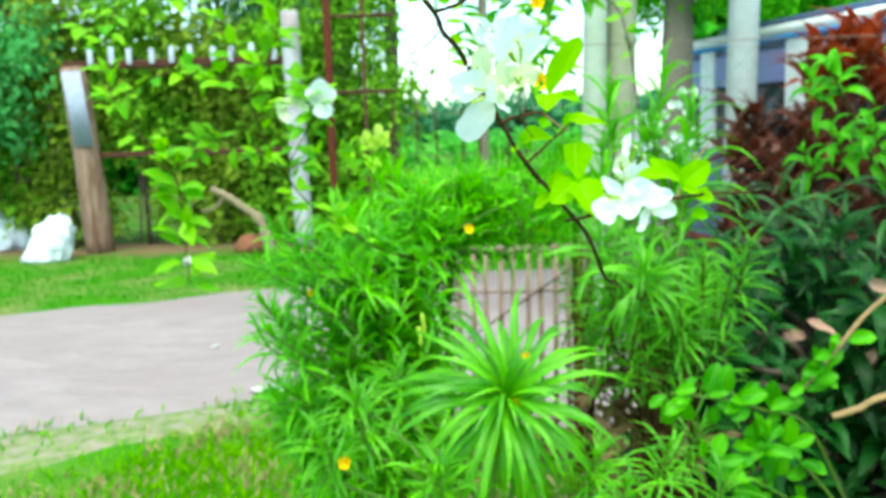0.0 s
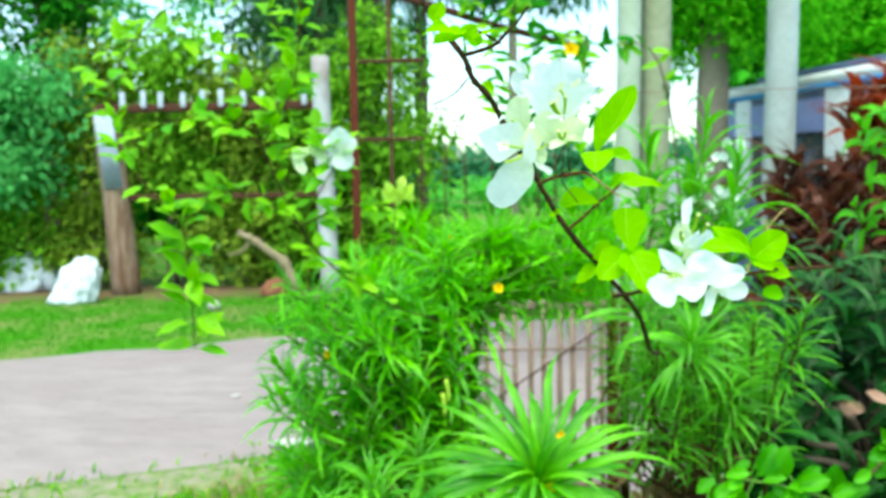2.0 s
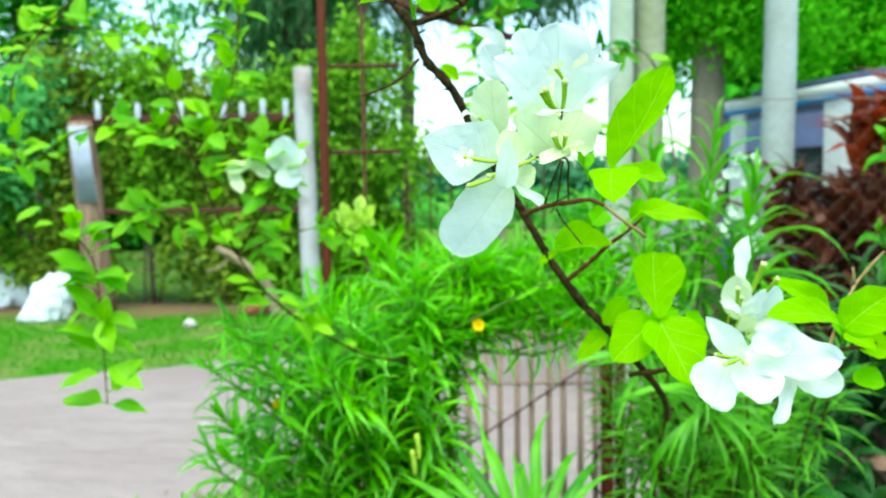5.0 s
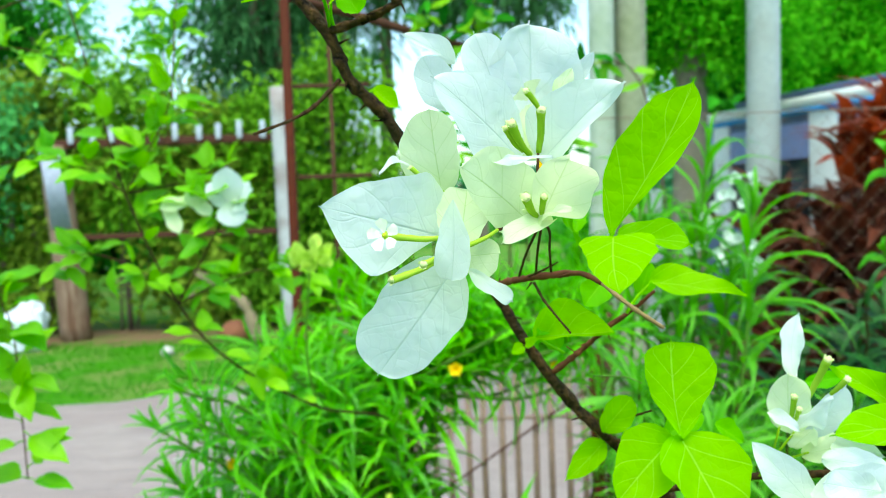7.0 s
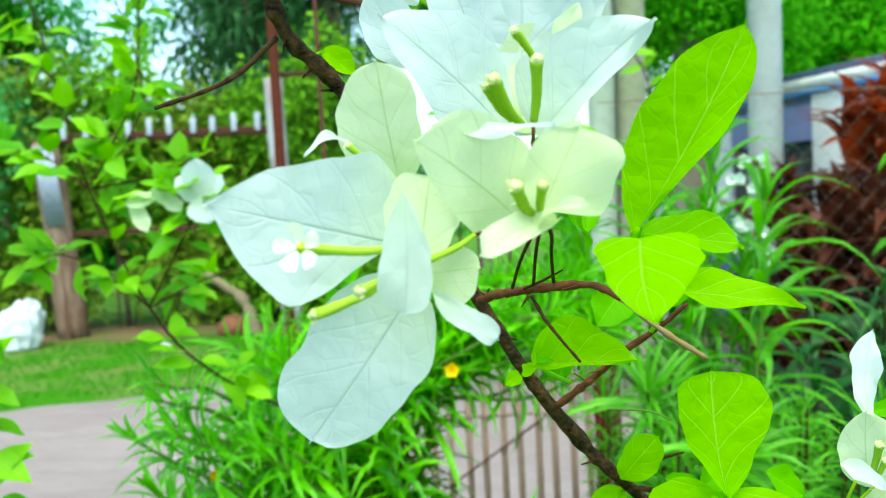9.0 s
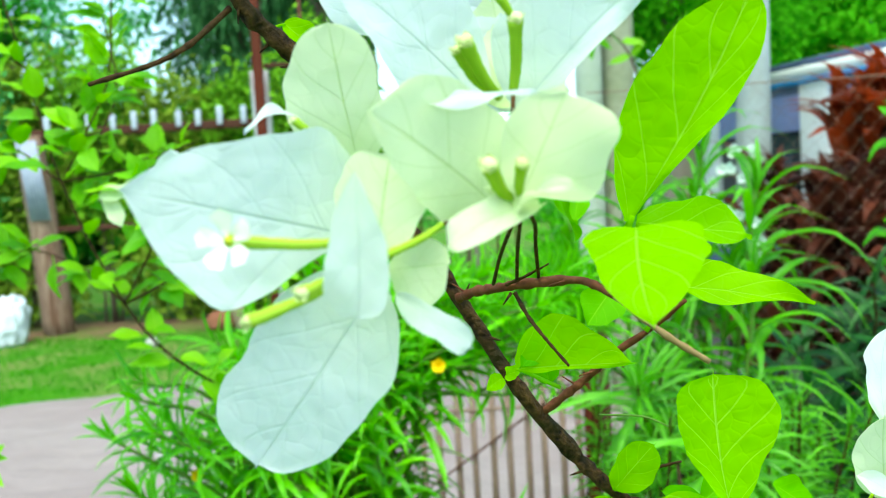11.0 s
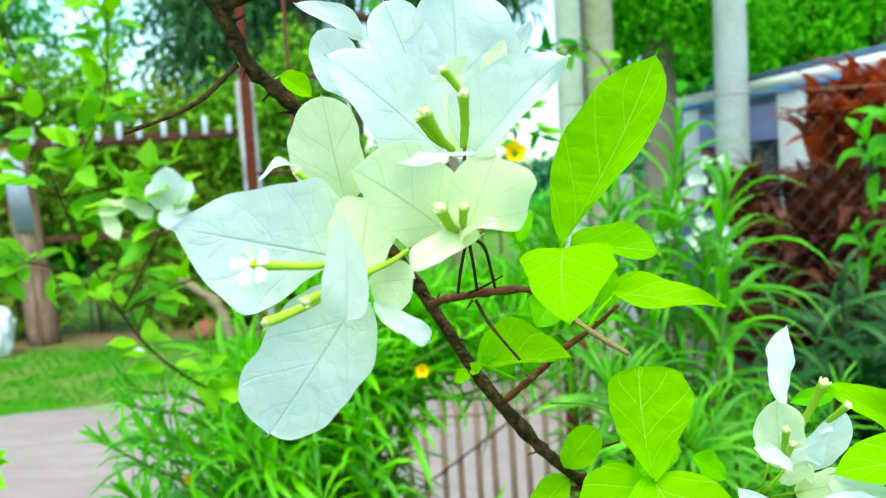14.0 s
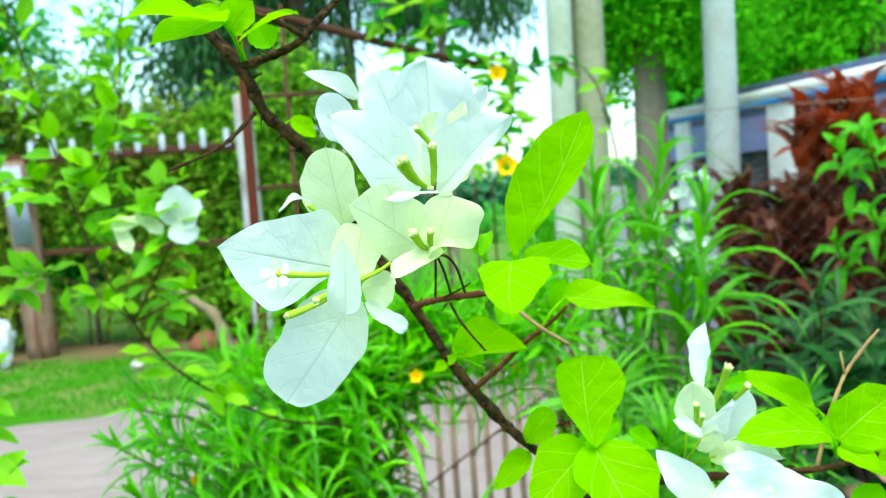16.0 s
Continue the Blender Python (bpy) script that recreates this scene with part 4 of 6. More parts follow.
def floret(of, base, head, r=0.0016, star=0.0, closed=True):
    """A green tube with a closed bud or an open five-lobed star."""
    bm = bmesh.new()
    base, head = Vector(base), Vector(head)
    d = (head - base).normalized()
    bend = d.orthogonal().normalized() * (head - base).length * 0.05
    tube(bm, [base, base.lerp(head, .35) + bend, base.lerp(head, .75) + bend * .6, head], r * 0.7, r * 1.2, 10, 5, .10, int(r * 1e5))
    t = part("tube_flower", bm, M["tube"], of)
    bm = bmesh.new()
    if star:
        side = d.orthogonal().normalized()
        up = d.cross(side)
        out = Vector((-.25, -1, .1)).normalized()
        e1 = out.orthogonal().normalized()
        e2 = out.cross(e1)
        for i in range(5):
            a = 2 * math.pi * i / 5 + .3
            w = (e1 * math.cos(a) + e2 * math.sin(a))
            blade(bm, head + w * star * .12, head + w * star + out * star * .35, star * .70, out, (0.9, 0.26), 0.1, 0, .06, nu=4, nv=6, seed=i)
        eye = bmesh.new()
        bmesh.ops.create_icosphere(eye, subdivisions=2, radius=star * .15, matrix=Matrix.Translation(head + out * star * .02))
    else:
        # closed head: a lumpy knob with five short lobes
        bmesh.ops.create_icosphere(bm, subdivisions=2, radius=r * 1.15, matrix=Matrix.Translation(head))
        for v in bm.verts:
            v.co += (v.co - head) * .3 * noise.noise((v.co - head) / r * 1.3 + head * 40)
        side = d.orthogonal().normalized()
        for i in range(5):
            w = Matrix.Rotation(2 * math.pi * i / 5, 3, d) @ side
            blade(bm, head + w * r * .3, head + w * r * 1.25 + d * r * (.9 + .4 * math.sin(i * 2.1)), r * 1.1, w + d * .4, (.6, .4), .3, .12, .05, nu=4, nv=5, seed=i)
        eye = None
    # the head is joined to the tube as one more mesh beside it
    part("tube_flower", bm, M["floret"] if star else M["bud"], of, "white star-shaped flower" if star else "pale closed bud")
    if eye:
        part("tube_flower", eye, M["eye"], of, "yellow throat")


# main branch, from the root up to the light
woody("branch", [(0.6200, 2.7000, -0.0200), (0.6100, 2.6800, 0.7500), (0.4800, 2.3000, 1.0600), (0.3200, 1.7000, 1.2100), (0.2200, 1.3000, 1.3400), (0.1557, 1.2100, 1.4146), (0.1333, 1.2050, 1.4383), (0.1082, 1.2000, 1.4730), (0.0927, 1.2000, 1.4998), (0.0791, 1.2000, 1.5235), (0.0530, 1.1900, 1.5654), (0.0294, 1.1750, 1.6100), (0.0098, 1.1650, 1.6315), (-0.0001, 1.1600, 1.6553), (-0.0214, 1.1600, 1.6833), (-0.0408, 1.1600, 1.7120), (-0.0752, 1.2000, 1.7864)], 0.0026, 0.0032, M["bark"], "dark brown thorny woody branch", 0.15, 12, (.30, .36, .41, .45, .49, .53, .57, .61, .65, .69, .72, .76, .8, .84, .9))
woody("twig", [(0.0041, 1.1650, 1.6318), (-0.0074, 1.1500, 1.6170), (-0.0182, 1.1400, 1.6088), (-0.0347, 1.1200, 1.5999)], 0.0012, 0.0007, M["twig"], "", 0.08, 8, ())
woody("twig", [(-0.0015, 1.1600, 1.6569), (0.0177, 1.1500, 1.6603), (0.0348, 1.1400, 1.6651), (0.0447, 1.1400, 1.6751), (0.0578, 1.1400, 1.6878), (0.0712, 1.1400, 1.7051)], 0.0024, 0.0014, M["bark"], "", 0.08, 8, (0.2, 0.35, 0.5, 0.6, 0.75))
woody("twig", [(0.0394, 1.1400, 1.6663), (0.0277, 1.1300, 1.6726), (0.0106, 1.1300, 1.6810), (-0.0009, 1.1300, 1.6855)], 0.0014, 0.0008, M["twig"], "", 0.08, 8, ())
woody("twig", [(0.0863, 1.1950, 1.5120), (0.0929, 1.1750, 1.5168), (0.1021, 1.1550, 1.5201), (0.1146, 1.1450, 1.5222), (0.1269, 1.1250, 1.5242), (0.1352, 1.1100, 1.5201)], 0.0019, 0.0013, M["red_twig"], "reddish-brown side twig", 0.08, 9, (0.12, 0.75))
woody("twig", [(0.1352, 1.1100, 1.5201), (0.1477, 1.1000, 1.5088), (0.1624, 1.1000, 1.4985)], 0.0011, 0.0009, M["tan"], "dry tan end of the side twig", 0.06, 8, (0.5,))
woody("twig", [(0.1064, 1.1550, 1.5176), (0.1105, 1.1480, 1.5089), (0.1162, 1.1420, 1.5008), (0.1234, 1.1400, 1.4915)], 0.0008, 0.0005, M["twig"], "", 0.06, 8, ())
woody("thorn", [(0.1028, 1.1500, 1.5214), (0.1105, 1.1450, 1.5252), (0.1178, 1.1400, 1.5294)], 0.0007, 0.0003, M["twig"], "", 0.04, 6, ())
woody("thorn", [(0.1045, 1.1500, 1.5183), (0.1011, 1.1480, 1.5142)], 0.0006, 0.0002, M["twig"], "", 0.04, 6, ())
woody("twig", [(0.1187, 1.2030, 1.4571), (0.1301, 1.1950, 1.4677), (0.1395, 1.1900, 1.4763), (0.1494, 1.1800, 1.4876), (0.1639, 1.1700, 1.4998), (0.1728, 1.1600, 1.5102)], 0.0018, 0.0009, M["red_twig"], "", 0.08, 8, (0.3, 0.45, 0.6, 0.85))
woody("twig", [(0.1446, 1.2000, 1.4564), (0.1609, 1.1900, 1.4573), (0.1695, 1.1800, 1.4552)], 0.0005, 0.0003, M["green_twig"], "", 0.08, 8, ())
woody("twig", [(0.1557, 1.2100, 1.4146), (0.1758, 1.1900, 1.4175), (0.1895, 1.1700, 1.4254)], 0.0014, 0.0008, M["twig"], "", 0.08, 8, ())
woody("twig", [(0.1510, 1.2100, 1.4248), (0.1660, 1.2000, 1.4309), (0.1770, 1.1900, 1.4367)], 0.0008, 0.0005, M["twig"], "", 0.08, 8, ())
woody("twig", [(0.1783, 1.2400, 1.3724), (0.2050, 1.2200, 1.3806), (0.2315, 1.1800, 1.3985), (0.2592, 1.1500, 1.4083), (0.2954, 1.1500, 1.4077), (0.3202, 1.1500, 1.4090), (0.3540, 1.1600, 1.4118), (0.4270, 1.2000, 1.4094)], 0.0022, 0.0016, M["twig"], "", 0.08, 8, (0.3, 0.6, 0.8))
woody("twig", [(0.3131, 1.1600, 1.4050), (0.3266, 1.1700, 1.4317), (0.3423, 1.1800, 1.4541), (0.3553, 1.1800, 1.4705), (0.3645, 1.1800, 1.4802)], 0.0013, 0.0007, M["tan"], "", 0.08, 8, ())
woody("twig", [(0.3423, 1.1800, 1.4541), (0.3402, 1.1800, 1.4682)], 0.0008, 0.0006, M["tan"], "", 0.08, 8, ())
leaf((0.1384, 1.1000, 1.5445), (0.1762, 1.0850, 1.6163), sides=((0.0204, 0.8, 0.8), (0.0113, 1.9, 0.62)), face=(-0.3, -0.94, 0.16), cup=0.15, arch=-0.03, ripple=0.03, ragged=0.06, stalk=(0.1389, 1.1100, 1.5357))
leaf((0.1324, 1.0650, 1.5448), (0.1273, 1.0290, 1.5230), sides=((0.0194, 0.22, 0.8), (0.0146, 0.22, 0.8)), face=(-0.1, -0.85, 0.6), cup=-0.05, ripple=0.02, stalk=(0.1355, 1.1200, 1.5229))
leaf((0.1443, 1.1150, 1.5438), (0.1774, 1.1000, 1.5385), sides=((0.0109, 0.5, 0.5), (0.0071, 0.5, 0.5)), face=(0.1, -0.8, 0.7), cup=0.1, arch=0.03, stalk=(0.1380, 1.1200, 1.5240))
leaf((0.1729, 1.1720, 1.5142), (0.2241, 1.1620, 1.5051), sides=((0.0115, 0.45, 0.85), (0.0060, 0.4, 0.9)), face=(0, -0.8, 0.7), cup=0.12, arch=0.03, stalk=(0.1582, 1.1650, 1.4981))
leaf((0.1780, 1.1300, 1.4360), (0.1761, 1.1400, 1.4872), sides=((0.0158, 0.9, 0.28), (0.0209, 0.8, 0.36)), face=(0.1, -1, 0.25), cup=0.1, arch=-0.02, ripple=0.02, stalk=(0.1843, 1.1500, 1.4207))
leaf((0.1062, 1.1650, 1.4864), (0.1480, 1.1400, 1.4912), sides=((0.0170, 0.5, 0.75), (0.0024, 0.4, 0.7)), face=(0.1, -0.9, 0.4), cup=0.25, arch=0.03, stalk=(0.1249, 1.1800, 1.4745))
leaf((0.1272, 1.1700, 1.5010), (0.1071, 1.1600, 1.4871), 0.0153, (-0.2, -0.6, 0.8), stalk=(0.1285, 1.1800, 1.4804), shape=(0.5, 0.8), dull=True)
leaf((0.1437, 1.1600, 1.5153), (0.1320, 1.1500, 1.5036), 0.0163, (0, -1, 0.3), shape=(0.5, 0.7), dull=True)
leaf((0.1696, 1.1800, 1.5068), (0.1765, 1.1800, 1.5254), 0.0129, (0, -1, 0.2), shape=(0.5, 0.7), dull=True)
leaf((0.1209, 1.1800, 1.4765), (0.1162, 1.1800, 1.4945), 0.0115, (0, -1, 0.2), shape=(0.5, 0.7), dull=True)
leaf((0.1026, 1.1900, 1.4774), (0.0946, 1.1800, 1.4749), 0.0076, (0, -1, 0.2))
leaf((0.1041, 1.1900, 1.4788), (0.1111, 1.1800, 1.4831), 0.0064, (0, -1, 0.4))
leaf((0.1768, 1.1400, 1.4343), (0.1407, 1.1200, 1.4058), 0.0339, (-0.1, -1, 0.5), stalk=(0.1808, 1.1800, 1.4191), shape=(0.4, 0.6), cup=0.15, nu=10, nv=14)
leaf((0.1776, 1.1350, 1.4367), (0.1949, 1.1000, 1.3920), 0.0412, (0.1, -1, 0.4), stalk=(0.1808, 1.1800, 1.4191), shape=(0.42, 0.62), cup=0.15, nu=10, nv=14)
leaf((0.1495, 1.2000, 1.4221), (0.1664, 1.1900, 1.4456), 0.0179, (0, -1, 0.3), stalk=(0.1492, 1.2100, 1.4249), shape=(0.6, 0.4), cup=0.1)
leaf((0.1521, 1.2100, 1.4138), (0.1256, 1.2000, 1.3928), 0.0161, (0, -0.8, 0.6), stalk=(0.1539, 1.2100, 1.4147), shape=(0.5, 0.8), cup=0.2)
leaf((0.1776, 1.1600, 1.4274), (0.1599, 1.1600, 1.4355), 0.0103, (0, -0.7, 0.8), shape=(0.5, 0.6), dull=True)
leaf((0.1794, 1.1700, 1.4262), (0.2044, 1.1800, 1.4371), 0.0152, (0, -0.8, 0.5), shape=(0.5, 0.6), dull=True)
leaf((0.2045, 1.1600, 1.4353), (0.2204, 1.1600, 1.4240), 0.0129, (0, -0.8, 0.6), shape=(0.5, 0.6), dull=True)
leaf((0.3084, 1.1300, 1.4327), (0.2457, 1.1100, 1.4398), 0.0249, (0, -0.75, 0.8), stalk=(0.3205, 1.1500, 1.4140), shape=(0.5, 0.6), cup=0.12, arch=0.12, nu=10, nv=14)
leaf((0.3302, 1.1900, 1.4309), (0.2794, 1.1800, 1.4617), 0.0210, (0.1, -0.9, 0.5), stalk=(0.3256, 1.1700, 1.4249), shape=(0.5, 0.6), cup=0.2, ripple=0.06)
leaf((0.3172, 1.1400, 1.4268), (0.3491, 1.1300, 1.4553), 0.0342, (0.1, -0.9, 0.5), stalk=(0.3190, 1.1500, 1.4174), shape=(0.45, 0.6), cup=0.1, nu=10, nv=14)
leaf((0.3176, 1.1400, 1.4229), (0.3322, 1.1200, 1.4136), 0.0157, (0, -0.9, 0.6), stalk=(0.3190, 1.1500, 1.4174), shape=(0.5, 0.8), cup=0.3)
leaf((0.3354, 1.1600, 1.4133), (0.3615, 1.1500, 1.4041), 0.0223, (0, -0.9, 0.6), shape=(0.5, 0.7), cup=0.2)
leaf((0.3238, 1.1600, 1.4175), (0.3267, 1.1700, 1.4334), 0.0130, (-0.3, -0.9, 0.3), shape=(0.6, 0.5), dull=True)
leaf((0.3325, 1.1600, 1.3865), (0.3538, 1.1500, 1.3815), 0.0191, (0, -0.9, 0.6), dull=True)
leaf((0.3019, 1.2200, 1.4458), (0.2763, 1.2200, 1.4422), 0.0108, (0, -0.9, 0.6), dull=True)
leaf((0.0003, 1.1200, 1.6736), (-0.0410, 1.0800, 1.6697), 0.0212, (0, -0.55, 0.85), stalk=(0.0008, 1.1600, 1.6584), shape=(0.45, 0.7), cup=0.5, arch=0.03, nu=10, nv=14, ripple=0.04)
leaf((-0.0013, 1.1300, 1.6802), (-0.0339, 1.1000, 1.6598), 0.0205, (-0.1, -0.9, 0.35), stalk=(0.0008, 1.1600, 1.6584), shape=(0.45, 0.7), cup=0.2, nu=10, nv=14)
leaf((0.0015, 1.1300, 1.6706), (0.0155, 1.1200, 1.6834), 0.0186, (0.3, -0.9, 0.4), stalk=(0.0008, 1.1600, 1.6584), shape=(0.5, 0.6), cup=0.3)
leaf((0.0031, 1.1400, 1.6671), (0.0376, 1.1200, 1.6757), 0.0121, (0, -0.6, 0.9), stalk=(0.0033, 1.1600, 1.6582), shape=(0.5, 0.7), cup=0.3, arch=0.06)
leaf((0.0166, 1.1600, 1.6668), (0.0083, 1.1600, 1.6815), 0.0161, (0, -1, 0.2), dull=True)
leaf((-0.0326, 1.1400, 1.6903), (-0.0217, 1.1400, 1.7135), 0.0185, (0, -1, 0.2))
leaf((0.0207, 1.1900, 1.6301), (0.0350, 1.1900, 1.6180), 0.0116, (0, -0.9, 0.6), stalk=(0.0181, 1.1700, 1.6234), shape=(0.5, 0.6), cup=0.4)
leaf((0.1215, 1.1000, 1.5465), (0.1293, 1.1200, 1.5583), 0.0075, (0, -1, 0.2), dull=True)
leaf((0.1270, 1.1300, 1.5384), (0.1112, 1.0800, 1.5579), 0.0097, (0.3, -0.9, 0.3), shape=(0.5, 0.7), dull=True)
top = cluster([((0.0984, 1.1550, 1.5215), (0.0982, 1.1100, 1.5361), (0.0972, 1.0450, 1.5503)), ((0.1069, 1.1500, 1.5230), (0.1028, 1.1000, 1.5378), (0.0984, 1.0450, 1.5494)), ((0.1148, 1.1470, 1.5233), (0.1098, 1.1100, 1.5382), (0.1052, 1.0700, 1.5465), (0.1009, 1.0450, 1.5507), (0.0972, 1.0350, 1.5512)), ((0.0950, 1.0300, 1.5534), (0.0788, 1.0150, 1.5510)), ((0.0950, 1.0300, 1.5534), (0.0999, 1.0600, 1.5839))], "cluster of large white bracts with tiny star flowers")
bract(top, (0.0578, 1.0350, 1.5481), (0.0116, 1.0050, 1.5624), sides=((0.0193, 1.5, 1.1), (0.0207, 0.3, 0.75)), face=(0.1, -1, 0.08), cup=0.12, arch=0.03, ripple=0.022, point=0.02)
bract(top, (0.0621, 1.0300, 1.5369), (0.0284, 1.0410, 1.4916), sides=((0.0156, 0.4, 0.42), (0.0200, 0.35, 0.35)), face=(-0.15, -1, 0.0), cup=0.1, arch=0.03, ripple=0.02)
bract(top, (0.0634, 1.0120, 1.5441), (0.0676, 1.0220, 1.5672), sides=((0.0111, 0.5, 0.3), (0.0093, 0.55, 0.34)), face=(0.2, -1, 0.1), young=True, cup=0.15)
bract(top, (0.0615, 0.9960, 1.5628), (0.0599, 1.0010, 1.5327), sides=((0.0063, 0.8, 0.33), (0.0068, 0.8, 0.33)), face=(-0.1, -1, 0.05), cup=0.28, arch=0.03, ripple=0.02, fold=0.15)
bract(top, (0.0650, 1.0320, 1.5400), (0.0795, 1.0220, 1.5416), sides=((0.0059, 0.5, 0.3), (0.0096, 0.5, 0.3)), face=(0.15, -1, 0.2), young=True, cup=0.15)
bract(top, (0.0671, 1.0180, 1.5356), (0.0834, 1.0140, 1.5236), sides=((0.0030, 0.5, 0.3), (0.0046, 0.5, 0.3)), face=(0.2, -1, 0.5), cup=0.25, arch=-0.05)
bract(top, (0.0576, 1.0550, 1.5670), (0.0537, 1.0400, 1.6013), sides=((0.0143, 0.36, 0.4), (0.0107, 0.36, 0.4)), face=(-0.2, -1, 0.1), young=True, cup=0.15, arch=-0.03)
bract(top, (0.0918, 1.0300, 1.5533), (0.0643, 1.0000, 1.5752), sides=((0.0103, 0.4, 0.8), (0.0166, 0.5, 0.42)), face=(-0.15, -1, 0.15), young=True, cup=0.2, arch=-0.03)
bract(top, (0.0965, 1.0300, 1.5546), (0.1040, 0.9960, 1.5764), sides=((0.0118, 0.35, 0.35), (0.0148, 0.35, 0.35)), face=(0.2, -1, 0.1), young=True, cup=0.3)
bract(top, (0.0999, 1.0150, 1.5539), (0.0783, 0.9920, 1.5469), sides=((0.0044, 0.45, 0.35), (0.0048, 0.45, 0.35)), face=(0, -0.8, 0.6), young=True, cup=0.25, arch=0.06)
bract(top, (0.0919, 1.0120, 1.5526), (0.1040, 0.9920, 1.5589), sides=((0.0024, 0.4, 0.6), (0.0034, 0.4, 0.5)), face=(0.1, -0.8, 0.6), young=True, cup=0.3, arch=0.04)
bract(top, (0.0658, 1.0150, 1.5765), (0.0997, 1.0100, 1.5773), sides=((0.0018, 0.4, 0.5), (0.0023, 0.4, 0.5)), face=(0, -0.7, 0.7), cup=0.3, arch=0.05)
bract(top, (0.0926, 1.0680, 1.5802), (0.0552, 1.0450, 1.6147), sides=((0.0141, 0.5, 0.7), (0.0179, 0.55, 0.62)), face=(-0.1, -1, 0.5), cup=0.12, arch=0.03, ripple=0.03)
bract(top, (0.1011, 1.0600, 1.5781), (0.1347, 1.0450, 1.6099), sides=((0.0158, 0.4, 0.62), (0.0065, 0.3, 0.6)), face=(-0.1, -1, 0.4), cup=0.35, ripple=0.07, fold=0.2)
bract(top, (0.1165, 1.0800, 1.6125), (0.1278, 1.0750, 1.6274), sides=((0.0038, 0.5, 0.7), (0.0041, 0.5, 0.7)), face=(0.2, -1, 0.2), cup=0.3, ripple=0.06)
bract(top, (0.1086, 1.0620, 1.6062), (0.1160, 1.0620, 1.6188), sides=((0.0037, 0.4, 0.8), (0.0042, 0.4, 0.8)), face=(0.2, -1, 0.2), young=True, cup=0.3)
bract(top, (0.0931, 1.0850, 1.5863), (0.0745, 1.0760, 1.6384), sides=((0.0129, 0.6, 0.42), (0.0129, 0.6, 0.42)), face=(-0.1, -1, 0.4), cup=0.2, ripple=0.03)
bract(top, (0.0981, 1.0850, 1.5802), (0.0998, 1.0800, 1.6429), sides=((0.0176, 0.7, 0.42), (0.0239, 0.65, 0.5)), face=(0.05, -1, 0.4), cup=0.2, arch=0.03, ripple=0.05)
bract(top, (0.0958, 1.0750, 1.5810), (0.1121, 1.0850, 1.6146), sides=((0.0155, 0.5, 0.45), (0.0170, 0.5, 0.45)), face=(0.1, -1, 0.3), young=True, cup=0.2, ripple=0.05)
bract(top, (0.0662, 1.0880, 1.6264), (0.0422, 1.0800, 1.6393), sides=((0.0023, 0.5, 0.6), (0.0065, 0.45, 0.7)), face=(-0.1, -0.95, 0.3), cup=0.15, arch=0.08)
bract(top, (0.0637, 1.0780, 1.6039), (0.0507, 1.0720, 1.6278), sides=((0.0087, 0.5, 0.45), (0.0092, 0.5, 0.45)), face=(-0.2, -1, 0.1), cup=0.2)
bract(top, (0.0443, 1.0500, 1.5779), (0.0327, 1.0350, 1.5753), 0.0047, (-0.1, -0.6, 0.8), shape=(0.5, 0.6), cup=0.4, arch=0.15)
floret(top, (0.0572, 1.0120, 1.5488), (0.0365, 0.9940, 1.5510), 0.0013, 0.0062)
floret(top, (0.0564, 1.0100, 1.5416), (0.0386, 0.9960, 1.5347), 0.0013, 0.0000)
floret(top, (0.0547, 1.0030, 1.5417), (0.0502, 0.9920, 1.5402), 0.0013, 0.0000)
floret(top, (0.0592, 1.0350, 1.5659), (0.0458, 1.0280, 1.5763), 0.0009, 0.0000)
floret(top, (0.0783, 1.0120, 1.5511), (0.0656, 1.0060, 1.5454), 0.0009, 0.0000)
floret(top, (0.0927, 1.0100, 1.5558), (0.0882, 1.0000, 1.5627), 0.0016, 0.0000)
floret(top, (0.0950, 1.0100, 1.5564), (0.0948, 1.0000, 1.5627), 0.0012, 0.0000)
floret(top, (0.0948, 1.0450, 1.5808), (0.0864, 1.0300, 1.5922), 0.0017, 0.0000)
floret(top, (0.0918, 1.0450, 1.5823), (0.0842, 1.0340, 1.5909), 0.0011, 0.0000)
floret(top, (0.0983, 1.0450, 1.5816), (0.0986, 1.0350, 1.5977), 0.0017, 0.0000)
floret(top, (0.0987, 1.0360, 1.5969), (0.0926, 1.0300, 1.6049), 0.0012, 0.0000)
low = cluster([((0.2332, 1.1700, 1.4029), (0.2384, 1.1350, 1.4356)), ((0.2375, 1.1700, 1.4053), (0.2289, 1.1300, 1.4402)), ((0.2415, 1.1600, 1.4134), (0.2457, 1.1350, 1.4248)), ((0.2368, 1.1650, 1.4028), (0.2401, 1.1100, 1.4092)), ((0.2332, 1.1700, 1.4029), (0.2349, 1.1800, 1.3975))], "open white bracts hanging at the end of a side twig", "pedicel")
bract(low, (0.2444, 1.1500, 1.4592), (0.2520, 1.1600, 1.4956), 0.0112, (-0.3, -1, 0.1), shape=(0.6, 0.6), cup=0.3, twist=0.5, ripple=0.08, ragged=0.16)
bract(low, (0.2396, 1.1400, 1.4335), (0.2339, 1.1300, 1.4691), 0.0214, (-0.35, -1, 0.1), young=True, shape=(0.5, 0.4), cup=0.3)
bract(low, (0.2213, 1.1250, 1.4495), (0.2314, 1.1100, 1.4427), 0.0071, (0, -0.8, 0.3), shape=(0.5, 0.5), cup=0.3, arch=0.1)
bract(low, (0.2366, 1.1300, 1.4389), (0.2485, 1.1100, 1.4588), 0.0148, (0.2, -0.9, 0.1), shape=(0.45, 0.8), cup=0.3, ripple=0.07)
